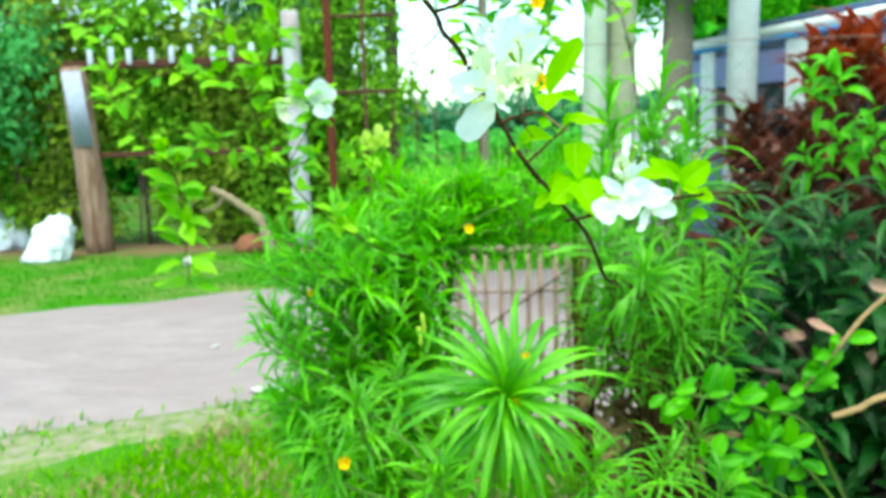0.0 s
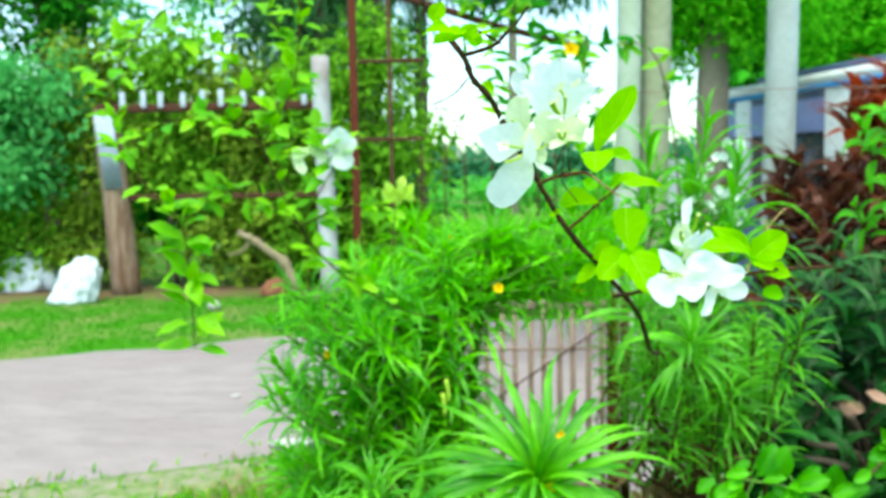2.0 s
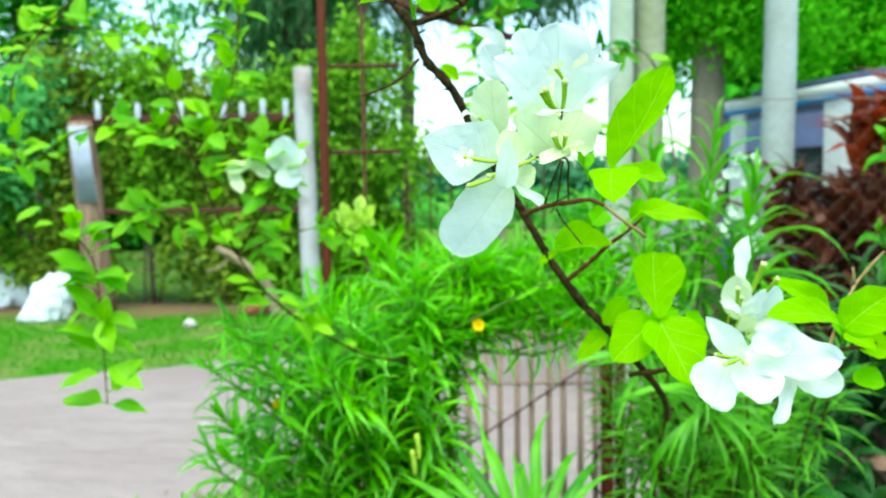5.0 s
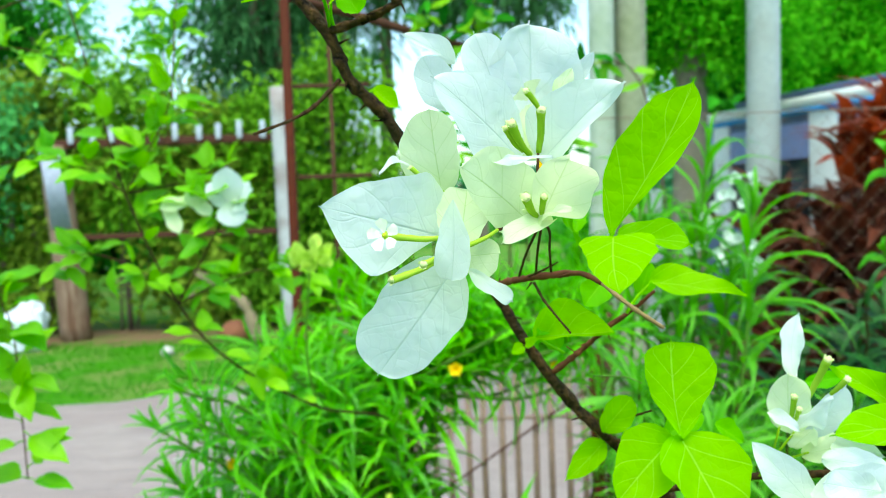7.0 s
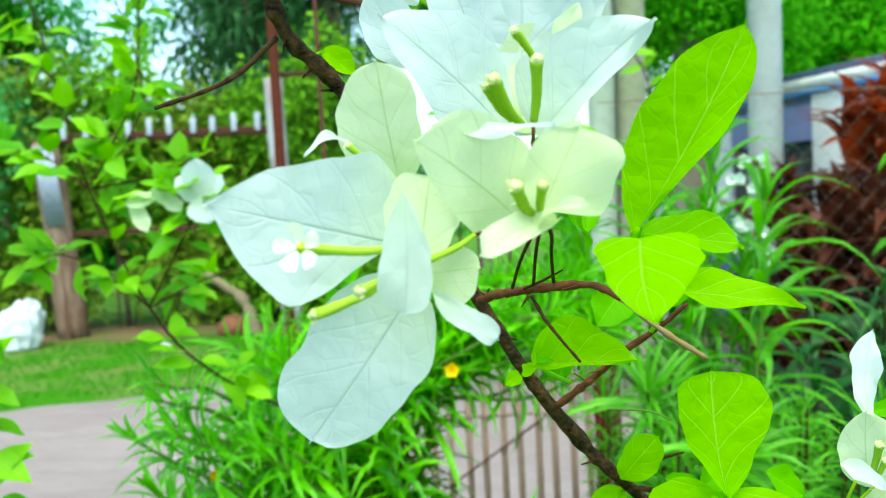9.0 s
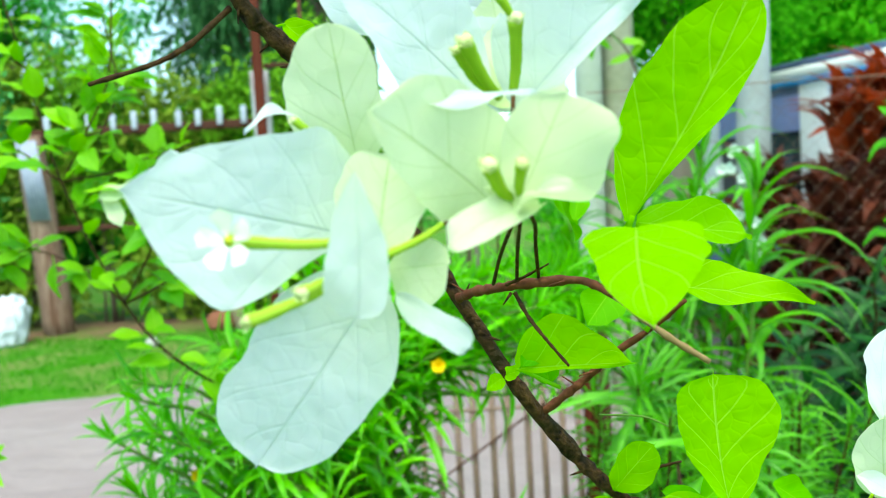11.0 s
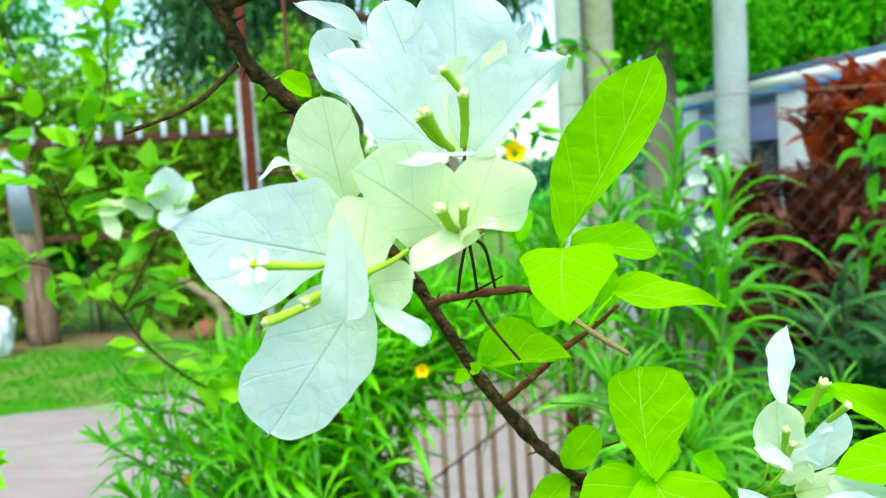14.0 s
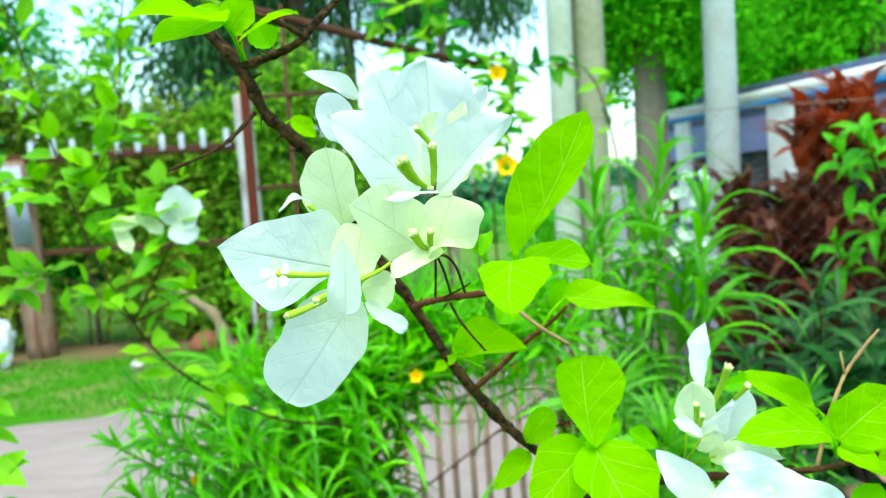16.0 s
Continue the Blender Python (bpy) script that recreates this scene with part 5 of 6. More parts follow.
bract(low, (0.2473, 1.1500, 1.4289), (0.2685, 1.1400, 1.4588), 0.0206, (0.3, -1, 0.1), shape=(0.5, 0.45), cup=0.35, ripple=0.05)
bract(low, (0.2421, 1.1450, 1.4249), (0.2466, 1.1300, 1.4381), 0.0135, (0, -0.9, 0.1), young=True, shape=(0.5, 0.4), cup=0.2)
bract(low, (0.2448, 1.1400, 1.4222), (0.2687, 1.1200, 1.4341), 0.0139, (0, -0.8, 0.3), young=True, shape=(0.5, 0.45), cup=0.2, ripple=0.06)
bract(low, (0.2562, 1.1300, 1.4305), (0.2740, 1.1100, 1.4285), 0.0118, (0, -0.8, 0.2), shape=(0.5, 0.6), cup=0.3, arch=0.1, ripple=0.10)
bract(low, (0.2269, 1.0850, 1.4134), (0.2015, 1.0950, 1.4436), 0.0179, (-0.2, -1, 0.1), shape=(0.5, 0.75), cup=0.25)
bract(low, (0.2160, 1.0850, 1.4143), (0.1956, 1.0600, 1.3886), 0.0334, (-0.1, -1, 0.2), shape=(0.45, 0.36), cup=0.15, ragged=0.1)
bract(low, (0.2206, 1.0800, 1.4142), (0.2336, 1.0550, 1.3926), 0.0300, (0.1, -1, 0.2), shape=(0.5, 0.36), cup=0.2, ripple=0.05)
bract(low, (0.2250, 1.0800, 1.4167), (0.2862, 1.0700, 1.4175), 0.0323, (0, -0.9, 0.3), shape=(0.4, 0.5), cup=0.25, ripple=0.06, ragged=0.1)
bract(low, (0.2516, 1.0700, 1.4251), (0.2225, 1.0650, 1.4319), 0.0159, (-0.1, -0.9, 0.2), shape=(0.5, 0.4), cup=0.25)
bract(low, (0.2625, 1.0950, 1.4044), (0.2939, 1.0850, 1.3959), 0.0231, (0.1, -1, 0.2), shape=(0.5, 0.45), cup=0.2, ripple=0.06)
bract(low, (0.2604, 1.0900, 1.4042), (0.2417, 1.0700, 1.3739), 0.0125, (0.1, -1, 0.2), shape=(0.5, 0.4), cup=0.2, twist=0.4)
bract(low, (0.2355, 1.0950, 1.4337), (0.2629, 1.0800, 1.4307), 0.0140, (0, -0.8, 0.3), shape=(0.5, 0.6), cup=0.3, arch=0.14, ripple=0.06)
floret(low, (0.2194, 1.0750, 1.4175), (0.2048, 1.0600, 1.4168), 0.0014, 0.0000)
floret(low, (0.2206, 1.0750, 1.4162), (0.2187, 1.0600, 1.4171), 0.0013, 0.0000)
floret(low, (0.2175, 1.0750, 1.4188), (0.2004, 1.0650, 1.4224), 0.0011, 0.0000)
floret(low, (0.2461, 1.1350, 1.4540), (0.2501, 1.1200, 1.4763), 0.0019, 0.0000)
floret(low, (0.2582, 1.1350, 1.4556), (0.2599, 1.1200, 1.4661), 0.0015, 0.0000)
floret(low, (0.2306, 1.1200, 1.4451), (0.2288, 1.1100, 1.4603), 0.0014, 0.0000)
floret(low, (0.2323, 1.1200, 1.4437), (0.2321, 1.1120, 1.4536), 0.0012, 0.0000)


# ---------------------------------------------------------------- narrow-leaved shrubs
def narrow_mesh(k, material, width=0.1, bend=0.16, name="leaf"):
    """One long narrow leaf of unit length along +Y, drooping."""
    bm = bmesh.new()
    blade(bm, (0, 0, 0), (0, 1, 0), width, (0, 0, 1), (0.55, 0.7), 0.5, bend, 0.004, 0.2 * k, 2, 7, k, curl=-bend * 1.6)
    me = bpy.data.meshes.new(name)
    bm.to_mesh(me)
    bm.free()
    me.materials.append(material)
    bury(me, True)
    return me


NARROW_V = np.array([(-0.14, 0, 0), (0.14, 0, 0), (-.42, .25, .09), (.0, .25, .06), (.42, .25, .09), (-.5, .5, .11), (0, .5, .08), (.5, .5, .11), (-.38, .78, .05), (0, .78, .03), (.38, .78, .05), (0, 1, -.06)], float)
NARROW_F = np.array([(0, 1, 3), (0, 3, 2), (1, 4, 3), (2, 3, 6), (2, 6, 5), (3, 4, 7), (3, 7, 6), (5, 6, 9), (5, 9, 8), (6, 7, 10), (6, 10, 9), (8, 9, 11), (9, 10, 11)])


def shoot(start, end, n, length, open_top=25, open_low=105, fill=0.75, rnd=rng):
    """Leaves set spirally along the outer part of a shoot: upright at its tip, spreading and drooping lower down."""
    start, end = np.asarray(start, float), np.asarray(end, float)
    d = (end - start) / np.linalg.norm(end - start)
    a = np.cross(d, (0.3, 0.8, 0.1))
    a /= np.linalg.norm(a)
    b = np.cross(d, a)
    f = np.linspace(0, 1, n)
    ang = f * n * 2.4 + rnd.random() * 6
    opening = np.radians(open_top + (open_low - open_top) * f ** 0.8 + rnd.normal(size=n) * 8)
    r = np.cos(ang)[:, None] * a + np.sin(ang)[:, None] * b
    dirs = np.cos(opening)[:, None] * d + np.sin(opening)[:, None] * r
    dirs += np.array([0, 0, -0.12]) * f[:, None]
    p = end - d * (f * fill * np.linalg.norm(end - start))[:, None]
    ups = d[None] * 1.0 + np.array([0, -.1, .35]) - dirs * .2
    ln = length * (0.55 + 0.5 * np.minimum(f * 3, 1)) * rnd.uniform(.8, 1.15, n)
    return p, dirs, ups, ln


def narrow_shrub(name, foot, shoots, material, label, width=0.1, near=240, stem_mat="green_twig", category="shrub", open_top=25, open_low=105, pick=None, base_r=.007, spread=.02):
    """shoots: (start, tip, leaves, length), and where given the points by which the stem comes from the foot."""
    t = thing(name, foot, label, category)
    P_, D_, U_, L_ = [], [], [], []
    for i, (s, e, n, ln, *by) in enumerate(shoots):
        p, d, u, l_ = shoot(s, e, n, ln, open_top, open_low)
        P_.append(p), D_.append(d), U_.append(u), L_.append(l_)
        bm = bmesh.new()
        s, e = Vector(s), Vector(e)
        lift = (e - s).length
        root = Vector(foot) + Vector((spread * math.sin(i * 2.4) * ((i % 7) + 1) / 7, spread * math.cos(i * 2.4) * ((i % 5) + 1) / 5, 0))
        by = [Vector(p) for p in by] or [Vector((foot[0] * .6 + s.x * .4, foot[1] * .4 + s.y * .6, max(.05, s.z * .8)))]
        tube(bm, [root, *by, s, s.lerp(e, .6), e], base_r, .0022, 6, 4, .05, i)
        part("stem", bm, M[stem_mat], t)
    p, d, u, ln = map(np.concatenate, (P_, D_, U_, L_))
    order = np.argsort(p[:, 1]) if pick is None else np.argsort(((p - np.asarray(pick)) ** 2).sum(1))
    first, rest = order[:near], order[near:]
    kinds = [narrow_mesh(k, material, width) for k in range(4)]
    r = turned(d[first], u[first])
    o = Vector(foot)
    for j, i in enumerate(first):
        ob = new("leaf", kinds[j % 4])
        m3 = Matrix(r[j].tolist()).to_4x4()
        ob.parent = t
        ob.matrix_basis = Matrix.Translation(Vector(p[i]) - o) @ m3 @ Matrix.Scale(float(ln[i]), 4)
    if len(rest):
        v, f, uv = leaves(p[rest], d[rest], u[rest], ln[rest], ln[rest] * width, NARROW_V, NARROW_F)
        soup("foliage", v, f, material, t, smooth=True, uvs=uv, kind="stuff")
    return t


def petals(name, at, size, of, n=5, material="yellow", face=(0, -1, .4), label=""):
    bm = bmesh.new()
    out = Vector(face).normalized()
    e1 = out.orthogonal().normalized()
    e2 = out.cross(e1)
    at = Vector(at)
    for i in range(n):
        a = 2 * math.pi * i / n
        w = e1 * math.cos(a) + e2 * math.sin(a)
        blade(bm, at - out * size * .8, at + w * size + out * size * .3, size * 1.1, out, (.7, .35), .3, .1, .05, nu=4, nv=6, seed=i)
    return part(name, bm, M[material], of, label)


def main_oleander():
    rnd = random.Random(11)
    foot = (-0.12, 2.62, 0)
    sh = []
    for i in range(112):
        x = rnd.uniform(-.54, .06)
        top = 1.40 - 1.1 * max(0, -.22 - x) ** 1.2
        z = rnd.uniform(.30, 1) ** .8 * top
        y = rnd.uniform(2.35, 2.85)
        tip = (x, y, z)
        s = (x * .55 - .04 + rnd.uniform(-.05, .05), 2.6 + (y - 2.6) * .5, max(.08, z - rnd.uniform(.16, .30)))
        sh.append((s, tip, rnd.randint(28, 40), rnd.uniform(.095, .135)))
    for i in range(44):
        # arching over the low gate
        x = rnd.uniform(.05, .50)
        z = rnd.uniform(1.19, 1.38) - .10 * max(0, x - .3)
        y = rnd.uniform(2.5, 2.9)
        sh.append(((x - .14, y, z - .05), (x, y - .03, z), rnd.randint(20, 28), rnd.uniform(.09, .13), (-.14 + rnd.uniform(-.06, .02), 2.65, .7), (-.08 + rnd.uniform(-.06, .02), y, min(z - .07, 1.10 + .12 * rnd.random()))))
    for i in range(16):
        # pale shoots leaning out over the road
        x, z = rnd.uniform(-.47, -.22), rnd.uniform(1.14, 1.34)
        y = rnd.uniform(2.22, 2.42)
        sh.append(((x + .10, y + .08, z - .12), (x, y, z - .5 * max(0, -.30 - x)), rnd.randint(13, 18), rnd.uniform(.085, .12), (-.14, 2.6, .7), (-.16, 2.5, 1.0)))
    for i in range(13):
        # loose tips over the road side
        x, z = rnd.uniform(-.53, -.34), rnd.uniform(.92, 1.17)
        y = rnd.uniform(2.3, 2.6)
        sh.append(((x + .16, y + .06, z - .13), (x, y, z - .35 * max(0, -.5 - x)), rnd.randint(12, 17), rnd.uniform(.10, .13)))
    t = narrow_shrub("yellow_oleander", foot, sh, M["narrow"], "dense bright green yellow-oleander shrub with long narrow leaves", .105, 290, pick=(-.1, 2.2, 1.1))
    for at, s in (((.076, 2.42, 1.235), .015), ((-.05, 2.5, 1.36), .014), ((.30, 2.6, 1.20), .014), ((-.36, 2.35, 1.08), .012)):
        petals("flower", at, s, t, label="yellow funnel flower")
    for at in ((-.06, 2.32, 1.02), (-.07, 2.32, .985)):
        bm = bmesh.new()
        tube(bm, [Vector(at), Vector(at) + Vector((.004, 0, -.03)), Vector(at) + Vector((.005, 0, -.055))], .006, .004, 7, 3)
        part("seed_pod", bm, M["tube"], t, "pale green pod")


main_oleander()


def front_oleander():
    rnd = random.Random(5)
    foot = (0.08, 1.98, 0)
    sh = [((.135, 1.93, .86), (.130, 1.84, .930), 80, .245)]
    for tip, n, ln in (((-.20, 1.85, .93), 40, .13), ((-.02, 1.75, .80), 40, .14), ((.34, 1.95, .74), 40, .14), ((-.30, 2.0, .80), 36, .13),
                       ((.16, 2.05, .74), 36, .14), ((-.12, 2.1, .92), 36, .13), ((-.276, 2.36, .87), 40, .16), ((-.2, 1.9, .62), 36, .13), ((.02, 1.6, .62), 36, .13), ((0.460, 1.750, 0.831), 34, .11), ((0.601, 1.800, 0.744), 34, .11), ((0.361, 1.700, 0.781), 34, .11), ((0.599, 2.000, 0.788), 34, .11)):
        x, y, z = tip
        sh.append(((x * .9 + .01, y + .03, z - .13), tip, n, ln))
    t = narrow_shrub("yellow_oleander", foot, sh, M["narrow_light"], "young yellow-oleander with rosettes of long narrow leaves", .072, 290, open_top=34, open_low=122, pick=(.13, 1.8, .96))
    for at, s in (((-.225, 1.82, .80), .016), ((.15, 1.80, .93), .010), ((.17, 1.80, 1.03), .010)):
        petals("flower", at, s, t, label="yellow flower")


front_oleander()


def side_shrubs():
    rnd = random.Random(8)
    sh = []
    for i in range(60):
        x, y = rnd.uniform(.38, .80), rnd.uniform(2.15, 2.75)
        z = rnd.uniform(.70, 1.0) ** .8 * (1.24 - .25 * abs(x - .6))
        sh.append(((x + rnd.uniform(-.05, .05), y + .05, max(.1, z - .25)), (x, y, z), rnd.randint(26, 36), rnd.uniform(.07, .115)))
    for x, y, z in ((0.488, 2.100, 1.150), (0.600, 2.250, 0.980), (0.415, 2.300, 1.201)):
        sh.append(((x + .02, y + .06, z - .07), (x, y, z), 34, .15))
    narrow_shrub("fine_leaved_shrub", (.68, 2.5, 0), sh, M["fine"], "light green shrub with fine narrow leaves by the fence", .07, 150, stem_mat="twig", pick=(.6, 2.2, 1.1), base_r=.0035, spread=.22)
    sh = []
    for tip, n, ln in (((.72, 2.85, 1.66), 22, .17), ((.66, 2.75, 1.50), 22, .17), ((.70, 2.65, 1.36), 24, .17), ((.52, 2.7, 1.60), 18, .15), ((.62, 2.85, 1.36), 22, .16), ((.48, 2.6, 1.42), 18, .15),
                       ((.68, 3.0, 1.28), 24, .16), ((.40, 2.85, 1.48), 16, .14), ((.74, 2.6, 1.52), 20, .17), ((.66, 2.7, 1.46), 18, .16), ((.70, 2.5, 1.36), 18, .15), ((.58, 2.6, 1.30), 18, .14), ((.78, 2.75, 1.42), 20, .17), ((.56, 2.8, 1.52), 18, .15), ((.74, 2.7, 1.24), 20, .16)):
        x, y, z = tip
        sh.append(((x * .9 + .05, y + .05, z - .30), tip, int(n * .8), ln * 1.25))
    t = narrow_shrub("oleander", (.72, 2.9, 0), sh, M["fine"], "tall oleander shoot with long green leaves and pale buds", .095, 230, open_top=20, open_low=95, pick=(.8, 2.7, 1.5))
    for i in range(26):
        petals("flower", (.72 + rnd.uniform(-.09, .09), 2.72 + rnd.uniform(-.05, .08), 1.50 + rnd.uniform(-.13, .12)), rnd.uniform(.012, .019), t, 5, "blossom", (rnd.uniform(-.5, .5), -1, .4), "small white blossom")


side_shrubs()


def dark_shrub():
    rnd = random.Random(21)
    sh = []
    for i in range(240):
        x, y = rnd.uniform(.72, 2.15), rnd.uniform(2.5, 3.35)
        z = rnd.uniform(.12, 1) ** (1.5 if y < 2.75 else 1) * (1.20 - .12 * abs(x - 1.3))
        sh.append(((x + rnd.uniform(-.1, .1), y + .08, max(.08, z - .16)), (x, y, z), rnd.randint(10, 15), rnd.uniform(.12, .18)))
    t = narrow_shrub("croton_shrub", (1.4, 3.1, 0), sh, M["dark"], "glossy-leaved shrub in front of the wire fence, its inner shade darkened into the leaf colour", .26, 260, stem_mat="trunk", open_top=35, open_low=110, pick=(1.3, 2.6, .9), base_r=.016)

    for i in range(9):
        # withered leaves caught among the twigs
        at = Vector((rnd.uniform(1.02, 1.5), rnd.uniform(2.5, 2.62), rnd.uniform(.80, 1.05)))
        w = Vector((rnd.uniform(-1, 1), rnd.uniform(-.4, .2), rnd.uniform(-.8, .3))).normalized()
        bm = bmesh.new()
        blade(bm, at, at + w * rnd.uniform(.06, .10), rnd.uniform(.035, .05), (rnd.uniform(-.5, .5), -1, .5), (.5, .6), .5, .12, .06, .5, 6, 8, i, curl=.2)
        part("dead_leaf", bm, M["withered"], t, "withered pinkish-brown leaf")


dark_shrub()


def red_plant():
    rnd = random.Random(3)
    sh = []
    for i in range(80):
        y = rnd.uniform(5.7, 6.4)
        x, z = rnd.uniform(.335, .50) * y, rnd.uniform(.35, 1.40)
        sh.append(((x + rnd.uniform(-.12, .12), y + .05, max(.1, z - .40)), (x, y, z), rnd.randint(9, 12), rnd.uniform(.42, .62)))
    narrow_shrub("cordyline", (2.6, 6.2, 0), sh, M["red"], "dark red cordyline plant with broad strap leaves", .18, 295, stem_mat="trunk", open_top=6, open_low=60, pick=(2.4, 5.6, 1.9), base_r=.022)

    # a taller head of broad, fanned leaves
    sh = []
    for x, y, z in ((2.58, 6.15, 1.80), (2.72, 6.05, 1.86), (2.60, 6.10, 1.66), (2.86, 6.20, 1.92), (2.70, 5.95, 1.72), (2.84, 5.95, 1.74), (2.96, 6.10, 1.86), (2.96, 6.0, 1.62)):
        sh.append(((x, y + .03, z - .22), (x, y, z), rnd.randint(9, 11), rnd.uniform(.46, .58)))
    narrow_shrub("cordyline", (2.75, 6.1, 0), sh, M["red_light"], "taller bright red cordyline with broad upright leaves", .20, 120, stem_mat="trunk", open_top=6, open_low=46, base_r=.02)


red_plant()


def overhang_shrub():
    rnd = random.Random(14)
    sh = []
    for i in range(13):
        x, y, z = rnd.uniform(1.22, 1.75), rnd.uniform(2.85, 3.15), rnd.uniform(1.40, 1.86)
        z -= .5 * max(0, 1.36 - x)
        sh.append(((x + .10, y + .08, z - .14), (x, y, z), rnd.randint(9, 12), rnd.uniform(.09, .13)))
    narrow_shrub("green_shrub", (1.75, 3.2, 0), sh, M["oval"], "green leafy shoots leaning over the red plant", .28, 150, stem_mat="twig", open_top=30, open_low=105)
    sh = []
    for i in range(13):
        x, y, z = rnd.uniform(1.0, 1.9), rnd.uniform(2.85, 3.25), rnd.uniform(.98, 1.30)
        sh.append(((x + .06, y + .1, z - .2), (x, y, z), rnd.randint(8, 11), rnd.uniform(.16, .22)))
    narrow_shrub("strap_leaved_shrub", (1.5, 3.3, 0), sh, M["strap"], "grey-green shrub with long strap leaves before the wire fence", .11, 150, stem_mat="twig", open_top=30, open_low=110)


overhang_shrub()


def oval_shrub():
    """Low shoots with rounded leaves on bare tan stems."""
    t = thing("oval_leaf_shrub", (1.55, 2.3, 0), "low shrub with oval bright green leaves on tan stems", "shrub")
    rnd = random.Random(9)
    foot = (1.55, 2.3, -.01)
    stems = [[foot, (1.55, 2.2, .7), (1.32, 2.05, 1.24), (1.025, 2.0, 1.092), (.913, 2.0, .968), (.836, 2.0, .875)],
             [foot, (1.45, 2.15, .6), (1.22, 2.0, .88), (1.034, 2.0, .855), (.971, 2.0, .827), (.911, 2.0, .81)],
             [foot, (1.2, 2.35, .3), (.95, 2.2, .70), (.75, 2.0, .83), (.62, 1.98, .87), (.52, 1.98, .885)],
             [foot, (1.2, 2.3, .3), (.92, 2.15, .62), (.76, 1.97, .76), (.69, 1.97, .74)],
             [foot, (1.2, 2.3, .25), (.90, 2.15, .52), (.68, 1.92, .70), (.58, 1.92, .74)]]
    for i, s in enumerate(stems):
        bm = bmesh.new()
        tube(bm, s, .009 if i < 2 else .005, .0085 if i == 1 else .004 if i == 0 else .002, 7, 6, .08, i)
        part("stem", bm, M["tan"] if i < 2 else M["green_twig"], t)
        path = smooth_path(s, 10)
        for j in range(len(path) // 2, len(path)):
            for k in range(2):
                if i == 1 or j % 2 or (i == 0 and j < len(path) * .72):
                    continue
                a = rnd.uniform(0, 6.28)
                d = Vector((math.cos(a), -.35 + .5 * math.sin(a * 1.7), math.sin(a) * .8 + .15)).normalized()
                ln = rnd.uniform(.045, .078)
                bm = bmesh.new()
                blade(bm, path[j] + d * .012, path[j] + d * (ln + .012), ln * rnd.uniform(.44, .6), (rnd.uniform(-.5, .5), -.8, .6), (.62, .5), .3, .05, .04, .3, 4, 8, i * 40 + j, fold=.3)
                part("leaf", bm, M["oval"], t)


oval_shrub()


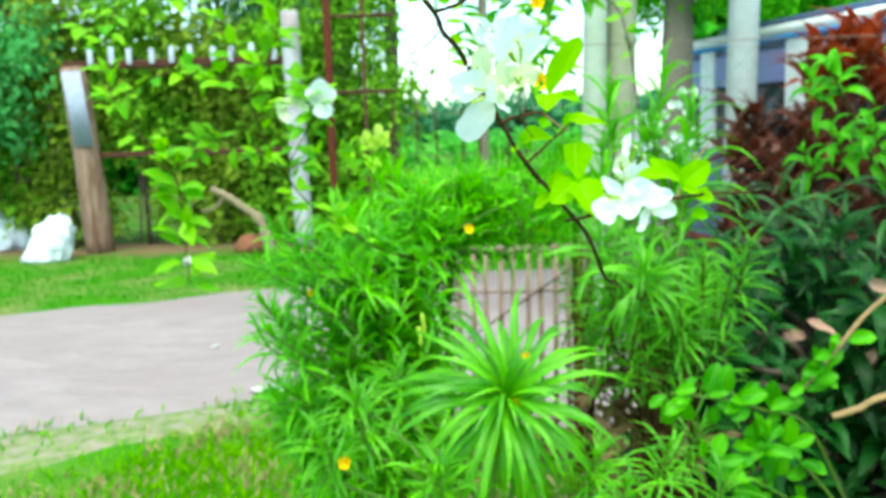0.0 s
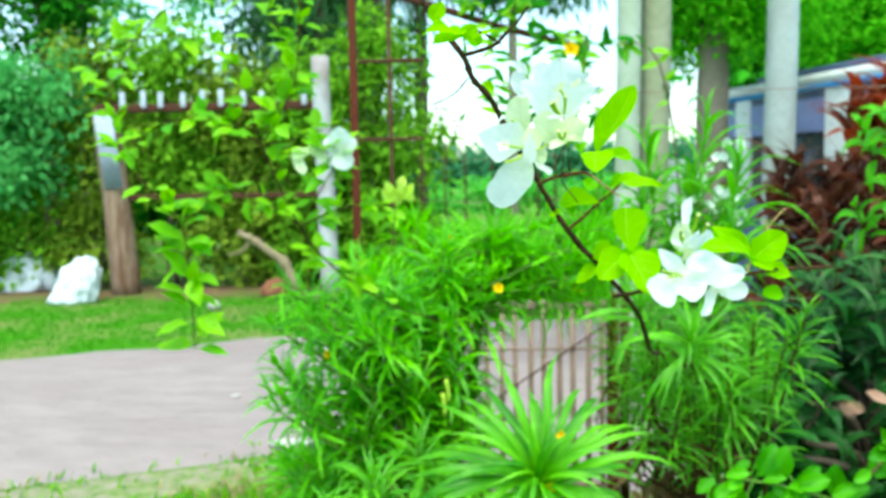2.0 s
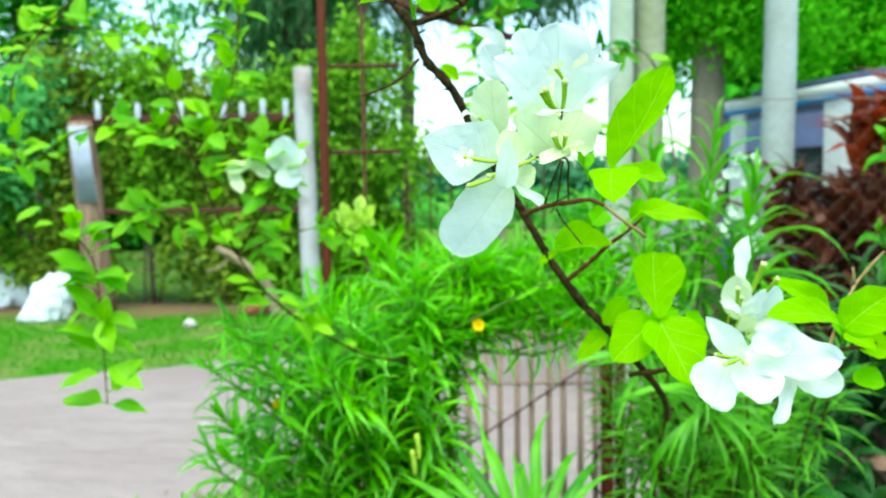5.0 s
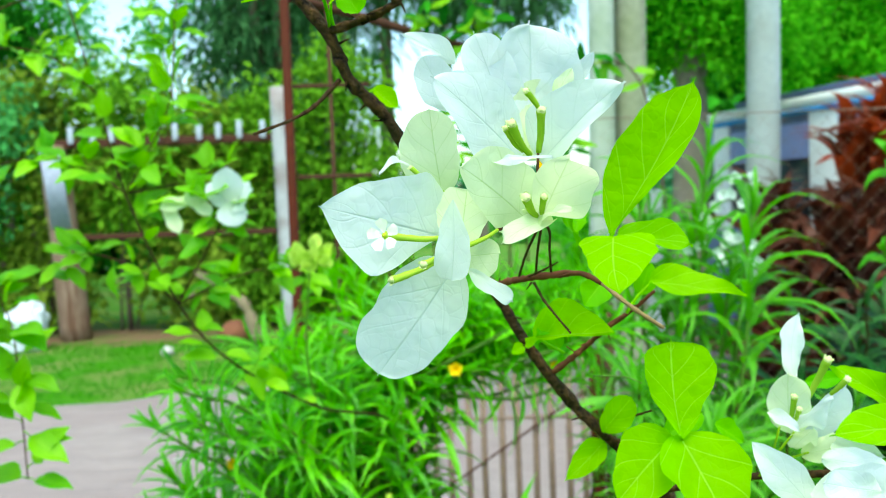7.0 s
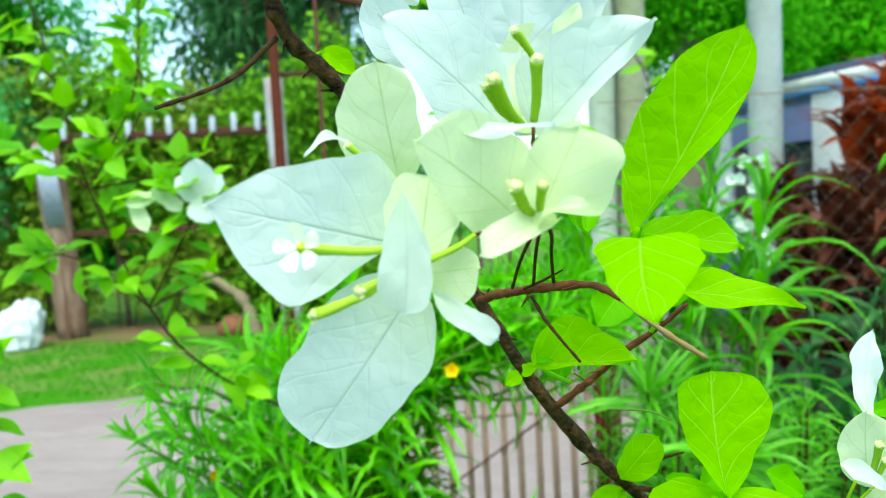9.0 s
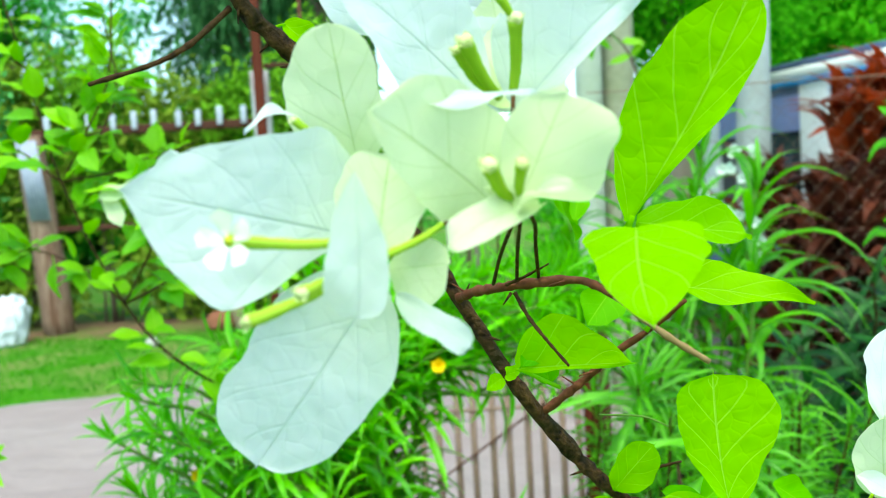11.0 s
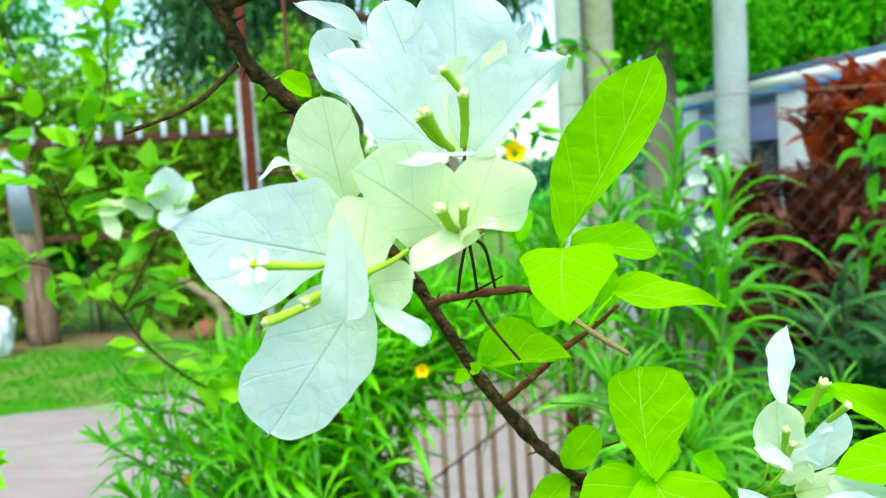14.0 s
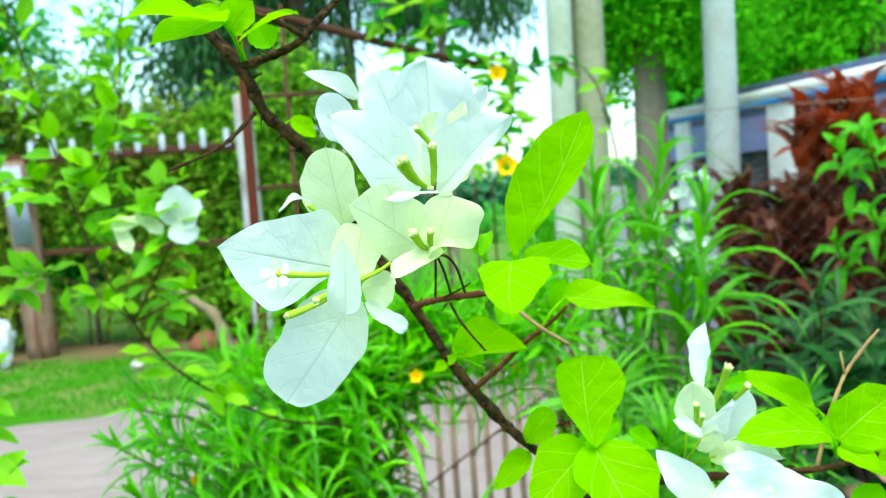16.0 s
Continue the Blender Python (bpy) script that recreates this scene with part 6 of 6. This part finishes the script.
# ---------------------------------------------------------------- long arching spray with a small white flower
def spray():
    t = thing("bougainvillea_spray", (0.02, 2.75, 0), "long arching bougainvillea stems with green leaves and a small white flower", "flowering shrub")
    rnd = random.Random(2)
    stems = [[(.02, 2.75, -.01), (.02, 2.7, .7), (-.03, 2.45, 1.1), (-.17, 2.2, 1.22), (-.29, 2.1, 1.32), (-.37, 2.09, 1.42), (-.45, 2.1, 1.60), (-.505, 2.14, 1.77), (-.575, 2.2, 1.96), (-.66, 2.25, 2.2)],
             [(-.45, 2.1, 1.60), (-.41, 2.09, 1.66), (-.37, 2.1, 1.75), (-.36, 2.12, 1.90), (-.34, 2.15, 2.05)],
             [(-.575, 2.2, 1.96), (-.68, 2.15, 1.90), (-.76, 2.08, 1.76), (-.74, 2.03, 1.60), (-.66, 2.0, 1.50), (-.60, 2.0, 1.42), (-.59, 2.0, 1.30), (-.585, 2.0, 1.17)],
             [(-.37, 2.09, 1.42), (-.31, 2.06, 1.51), (-.275, 2.05, 1.575), (-.325, 2.055, 1.58)]]
    stems += [[(-.505, 2.14, 1.77), (-.62, 2.2, 1.85), (-.78, 2.25, 1.86), (-.9, 2.3, 1.80)],
             [(-.45, 2.1, 1.60), (-.55, 2.15, 1.66), (-.70, 2.2, 1.66), (-.82, 2.25, 1.6)],
             [(-.37, 2.09, 1.42), (-.45, 2.15, 1.47), (-.56, 2.22, 1.50), (-.68, 2.3, 1.47)],
             [(-.45, 2.1, 1.60), (-.40, 2.2, 1.72), (-.44, 2.3, 1.86), (-.52, 2.4, 2.0)],
             [(-.575, 2.2, 1.96), (-.50, 2.2, 2.0), (-.40, 2.25, 2.02), (-.28, 2.3, 1.98)],
             [(-.37, 2.09, 1.42), (-.31, 2.2, 1.45), (-.24, 2.3, 1.46), (-.17, 2.35, 1.43)],
             [(-.45, 2.1, 1.60), (-.38, 2.2, 1.62), (-.31, 2.3, 1.66)]]
    for i, s in enumerate(stems):
        bm = bmesh.new()
        tube(bm, s, .0028 if i == 0 else .0017, .0012, 7, 6, .06, i)
        part("stem", bm, M["bark"] if i == 0 else M["twig"], t)
        path = smooth_path(s, 9)
        lo = int(len(path) * (.36 if i == 0 else .15))
        for j in range(lo, len(path)):
            if rnd.random() < (.25 if i in (0,) else .2):
                continue
            for k in range(1 if i == 0 else rnd.randint(1, 2)):
                a = rnd.uniform(0, 6.28)
                d = Vector((math.cos(a) * .9, rnd.uniform(-.7, .3), math.sin(a) * .55 + .12)).normalized()
                ln = rnd.uniform(.032, .058) * (1.4 if i == 2 and j > len(path) * .7 else 1)
                bm = bmesh.new()
                blade(bm, path[j] + d * .014, path[j] + d * (ln + .014), ln * rnd.uniform(.5, .68), (rnd.uniform(-.6, .6), -.5, 1.0), (.5, .8), .3, .05, .03, 0, 4, 7, i * 60 + j, stalk=path[j])
                part("leaf", bm, M["spray"], t)
    # the small flower
    for b, e, w, young in (((-.268, 2.05, 1.575), (-.268, 2.02, 1.634), .048, 0), ((-.270, 2.05, 1.575), (-.226, 2.02, 1.596), .050, 0), ((-.268, 2.05, 1.575), (-.300, 2.03, 1.608), .040, 0), ((-.265, 2.04, 1.582), (-.256, 2.02, 1.541), .046, 0),
                           ((-.330, 2.05, 1.585), (-.374, 2.03, 1.572), .026, 1), ((-.370, 2.05, 1.582), (-.343, 2.03, 1.532), .024, 1), ((-.315, 2.05, 1.572), (-.335, 2.04, 1.600), .026, 1), ((-.325, 2.05, 1.585), (-.297, 2.04, 1.560), .024, 1)):
        bm = bmesh.new()
        blade(bm, b, e, w, (0, -1, .6), (.5, .38), .15, .06, .06, 0, 8, 12, int(w * 1e4))
        part("bract", bm, M["bract_young" if young else "bract"], t)
    # young yellow-green bracts on a short shoot
    for k in range(14):
        a = k * 2.4
        rr = .004 + .013 * (k % 3) / 2
        o = Vector((-.154, 2.07 - .006 * (k % 2), 1.482)) + Vector((math.cos(a) * rr * 1.6, 0, math.sin(a) * rr))
        w = Vector((math.cos(a) * .5 + rnd.uniform(-.3, .3), rnd.uniform(-.7, -.1), .7 + rnd.uniform(-.5, .2))).normalized()
        bm = bmesh.new()
        blade(bm, o, o + w * rnd.uniform(.022, .034), .022, (rnd.uniform(-.4, .4), -1, .3), (.55, .5), .4, .08, .06, 0, 6, 8, k)
        part("bract", bm, M["young"], t, "small yellow-green bract")
    bm = bmesh.new()
    tube(bm, [(-.17, 2.2, 1.22), (-.175, 2.14, 1.33), (-.154, 2.08, 1.478)], .002, .0015, 6, 4)
    part("stem", bm, M["green_twig"], t)


spray()


# ---------------------------------------------------------------- creeper on the arch, hanging twigs
def creeper():
    t = thing("creeper", (0.93, 3.88, 0), "thin creeper with yellow flowers hanging from the iron arch", "climbing plant")
    rnd = random.Random(6)
    stems = [[(.93, 3.88, -.01), (.9, 3.87, 1.2), (.8, 3.87, 1.98), (.55, 3.87, 2.06), (.3, 3.87, 2.14), (.0, 3.85, 2.24)]]
    for x, l_ in ((.10, .5), (.2, .62), (.30, .45), (.42, .40), (.05, .75), (.5, .35), (.26, .8)):
        z = 2.2 - x * .2
        stems.append([(x, 3.86, z + .02), (x + rnd.uniform(-.05, .05), 3.82, z - .12 + l_ * .5), (x + rnd.uniform(-.1, .1), 3.8, z + l_)] if x in (.05, .26, .2) else [(x, 3.86, z), (x + rnd.uniform(-.04, .04), 3.82, z - l_ * .5), (x + rnd.uniform(-.06, .06), 3.8, z - l_)])
    for i, s in enumerate(stems):
        bm = bmesh.new()
        tube(bm, s, .006 if i == 0 else .003, .0015, 6, 5, .06, i)
        part("stem", bm, M["trunk"], t)
        path = smooth_path(s, 7)
        for j in range(len(path) // 3 if i == 0 else 1, len(path)):
            for k in range(2):
                a = rnd.uniform(0, 6.28)
                d = Vector((math.cos(a), rnd.uniform(-.5, .2), math.sin(a) * .6 - .3)).normalized()
                ln = rnd.uniform(.05, .10)
                bm = bmesh.new()
                blade(bm, path[j], path[j] + d * ln, ln * .35, (rnd.uniform(-.5, .5), -.8, .5), (.5, .7), .2, .05, .03, 0, 2, 4, i * 60 + j)
                part("leaf", bm, M["tree"] if rnd.random() < .5 else M["spray"], t)
    petals("flower", (.43, 3.6 + .2, 2.03), .035, t, label="yellow flower")
    petals("flower", (.44, 3.78, 1.70), .045, t, label="yellow flower")


creeper()


# dry brown fronds lying over at the foot of the fence
def dry_fronds():
    t = thing("dry_fronds", (.62, 2.62, 0), "dry brown arching fronds at the foot of the garden fence", "dead plant")
    rnd = random.Random(31)
    for i in range(13):
        x, y = .58 + rnd.uniform(-.12, .16), 2.55 + rnd.uniform(-.15, .12)
        reach, top = rnd.uniform(-.26, .22), rnd.uniform(.62, .84)
        bm = bmesh.new()
        tube(bm, [(x, y, -.01), (x + reach * .15, y - .02, top * .75), (x + reach * .55, y - .05, top), (x + reach, y - .07, top - rnd.uniform(.03, .14))], .006, .002, 6, 6, .15, i)
        frond = part("stalk", bm, M["dead"], t)
        for k in range(3):
            f = .45 + .25 * k
            p = Vector((x + reach * f, y - .05, top - .06 * k))
            w = Vector((rnd.uniform(-1, 1), rnd.uniform(-.5, .1), rnd.uniform(-.9, .1))).normalized()
            bm = bmesh.new()
            blade(bm, p, p + w * rnd.uniform(.10, .18), .022, (rnd.uniform(-.5, .5), -1, .4), (.5, .7), .4, .1, .05, .6, 4, 8, i * 5 + k, curl=-.15)
            part("dead_leaf", bm, M["dead"], frond)


dry_fronds()


# dry litter and low weeds under the shrubs
def litter():
    n = 900
    p = np.stack([rng.uniform(-.4, 2.0, n), rng.uniform(1.8, 3.9, n), rng.uniform(.03, .06, n)], 1)
    d = rng.normal(size=(n, 3)) * np.array([1, 1, .25])
    ln = rng.uniform(.05, .11, n)
    v, f, uv = leaves(p, d, np.tile((0., 0., 1.), (n, 1)) + rng.normal(size=(n, 3)) * .3, ln, ln * .3)
    tagged(soup("leaf_litter", v, f, M["dry"], uvs=uv, kind="stuff"), "dry brown fallen leaves under the shrubs", "leaf litter")


litter()
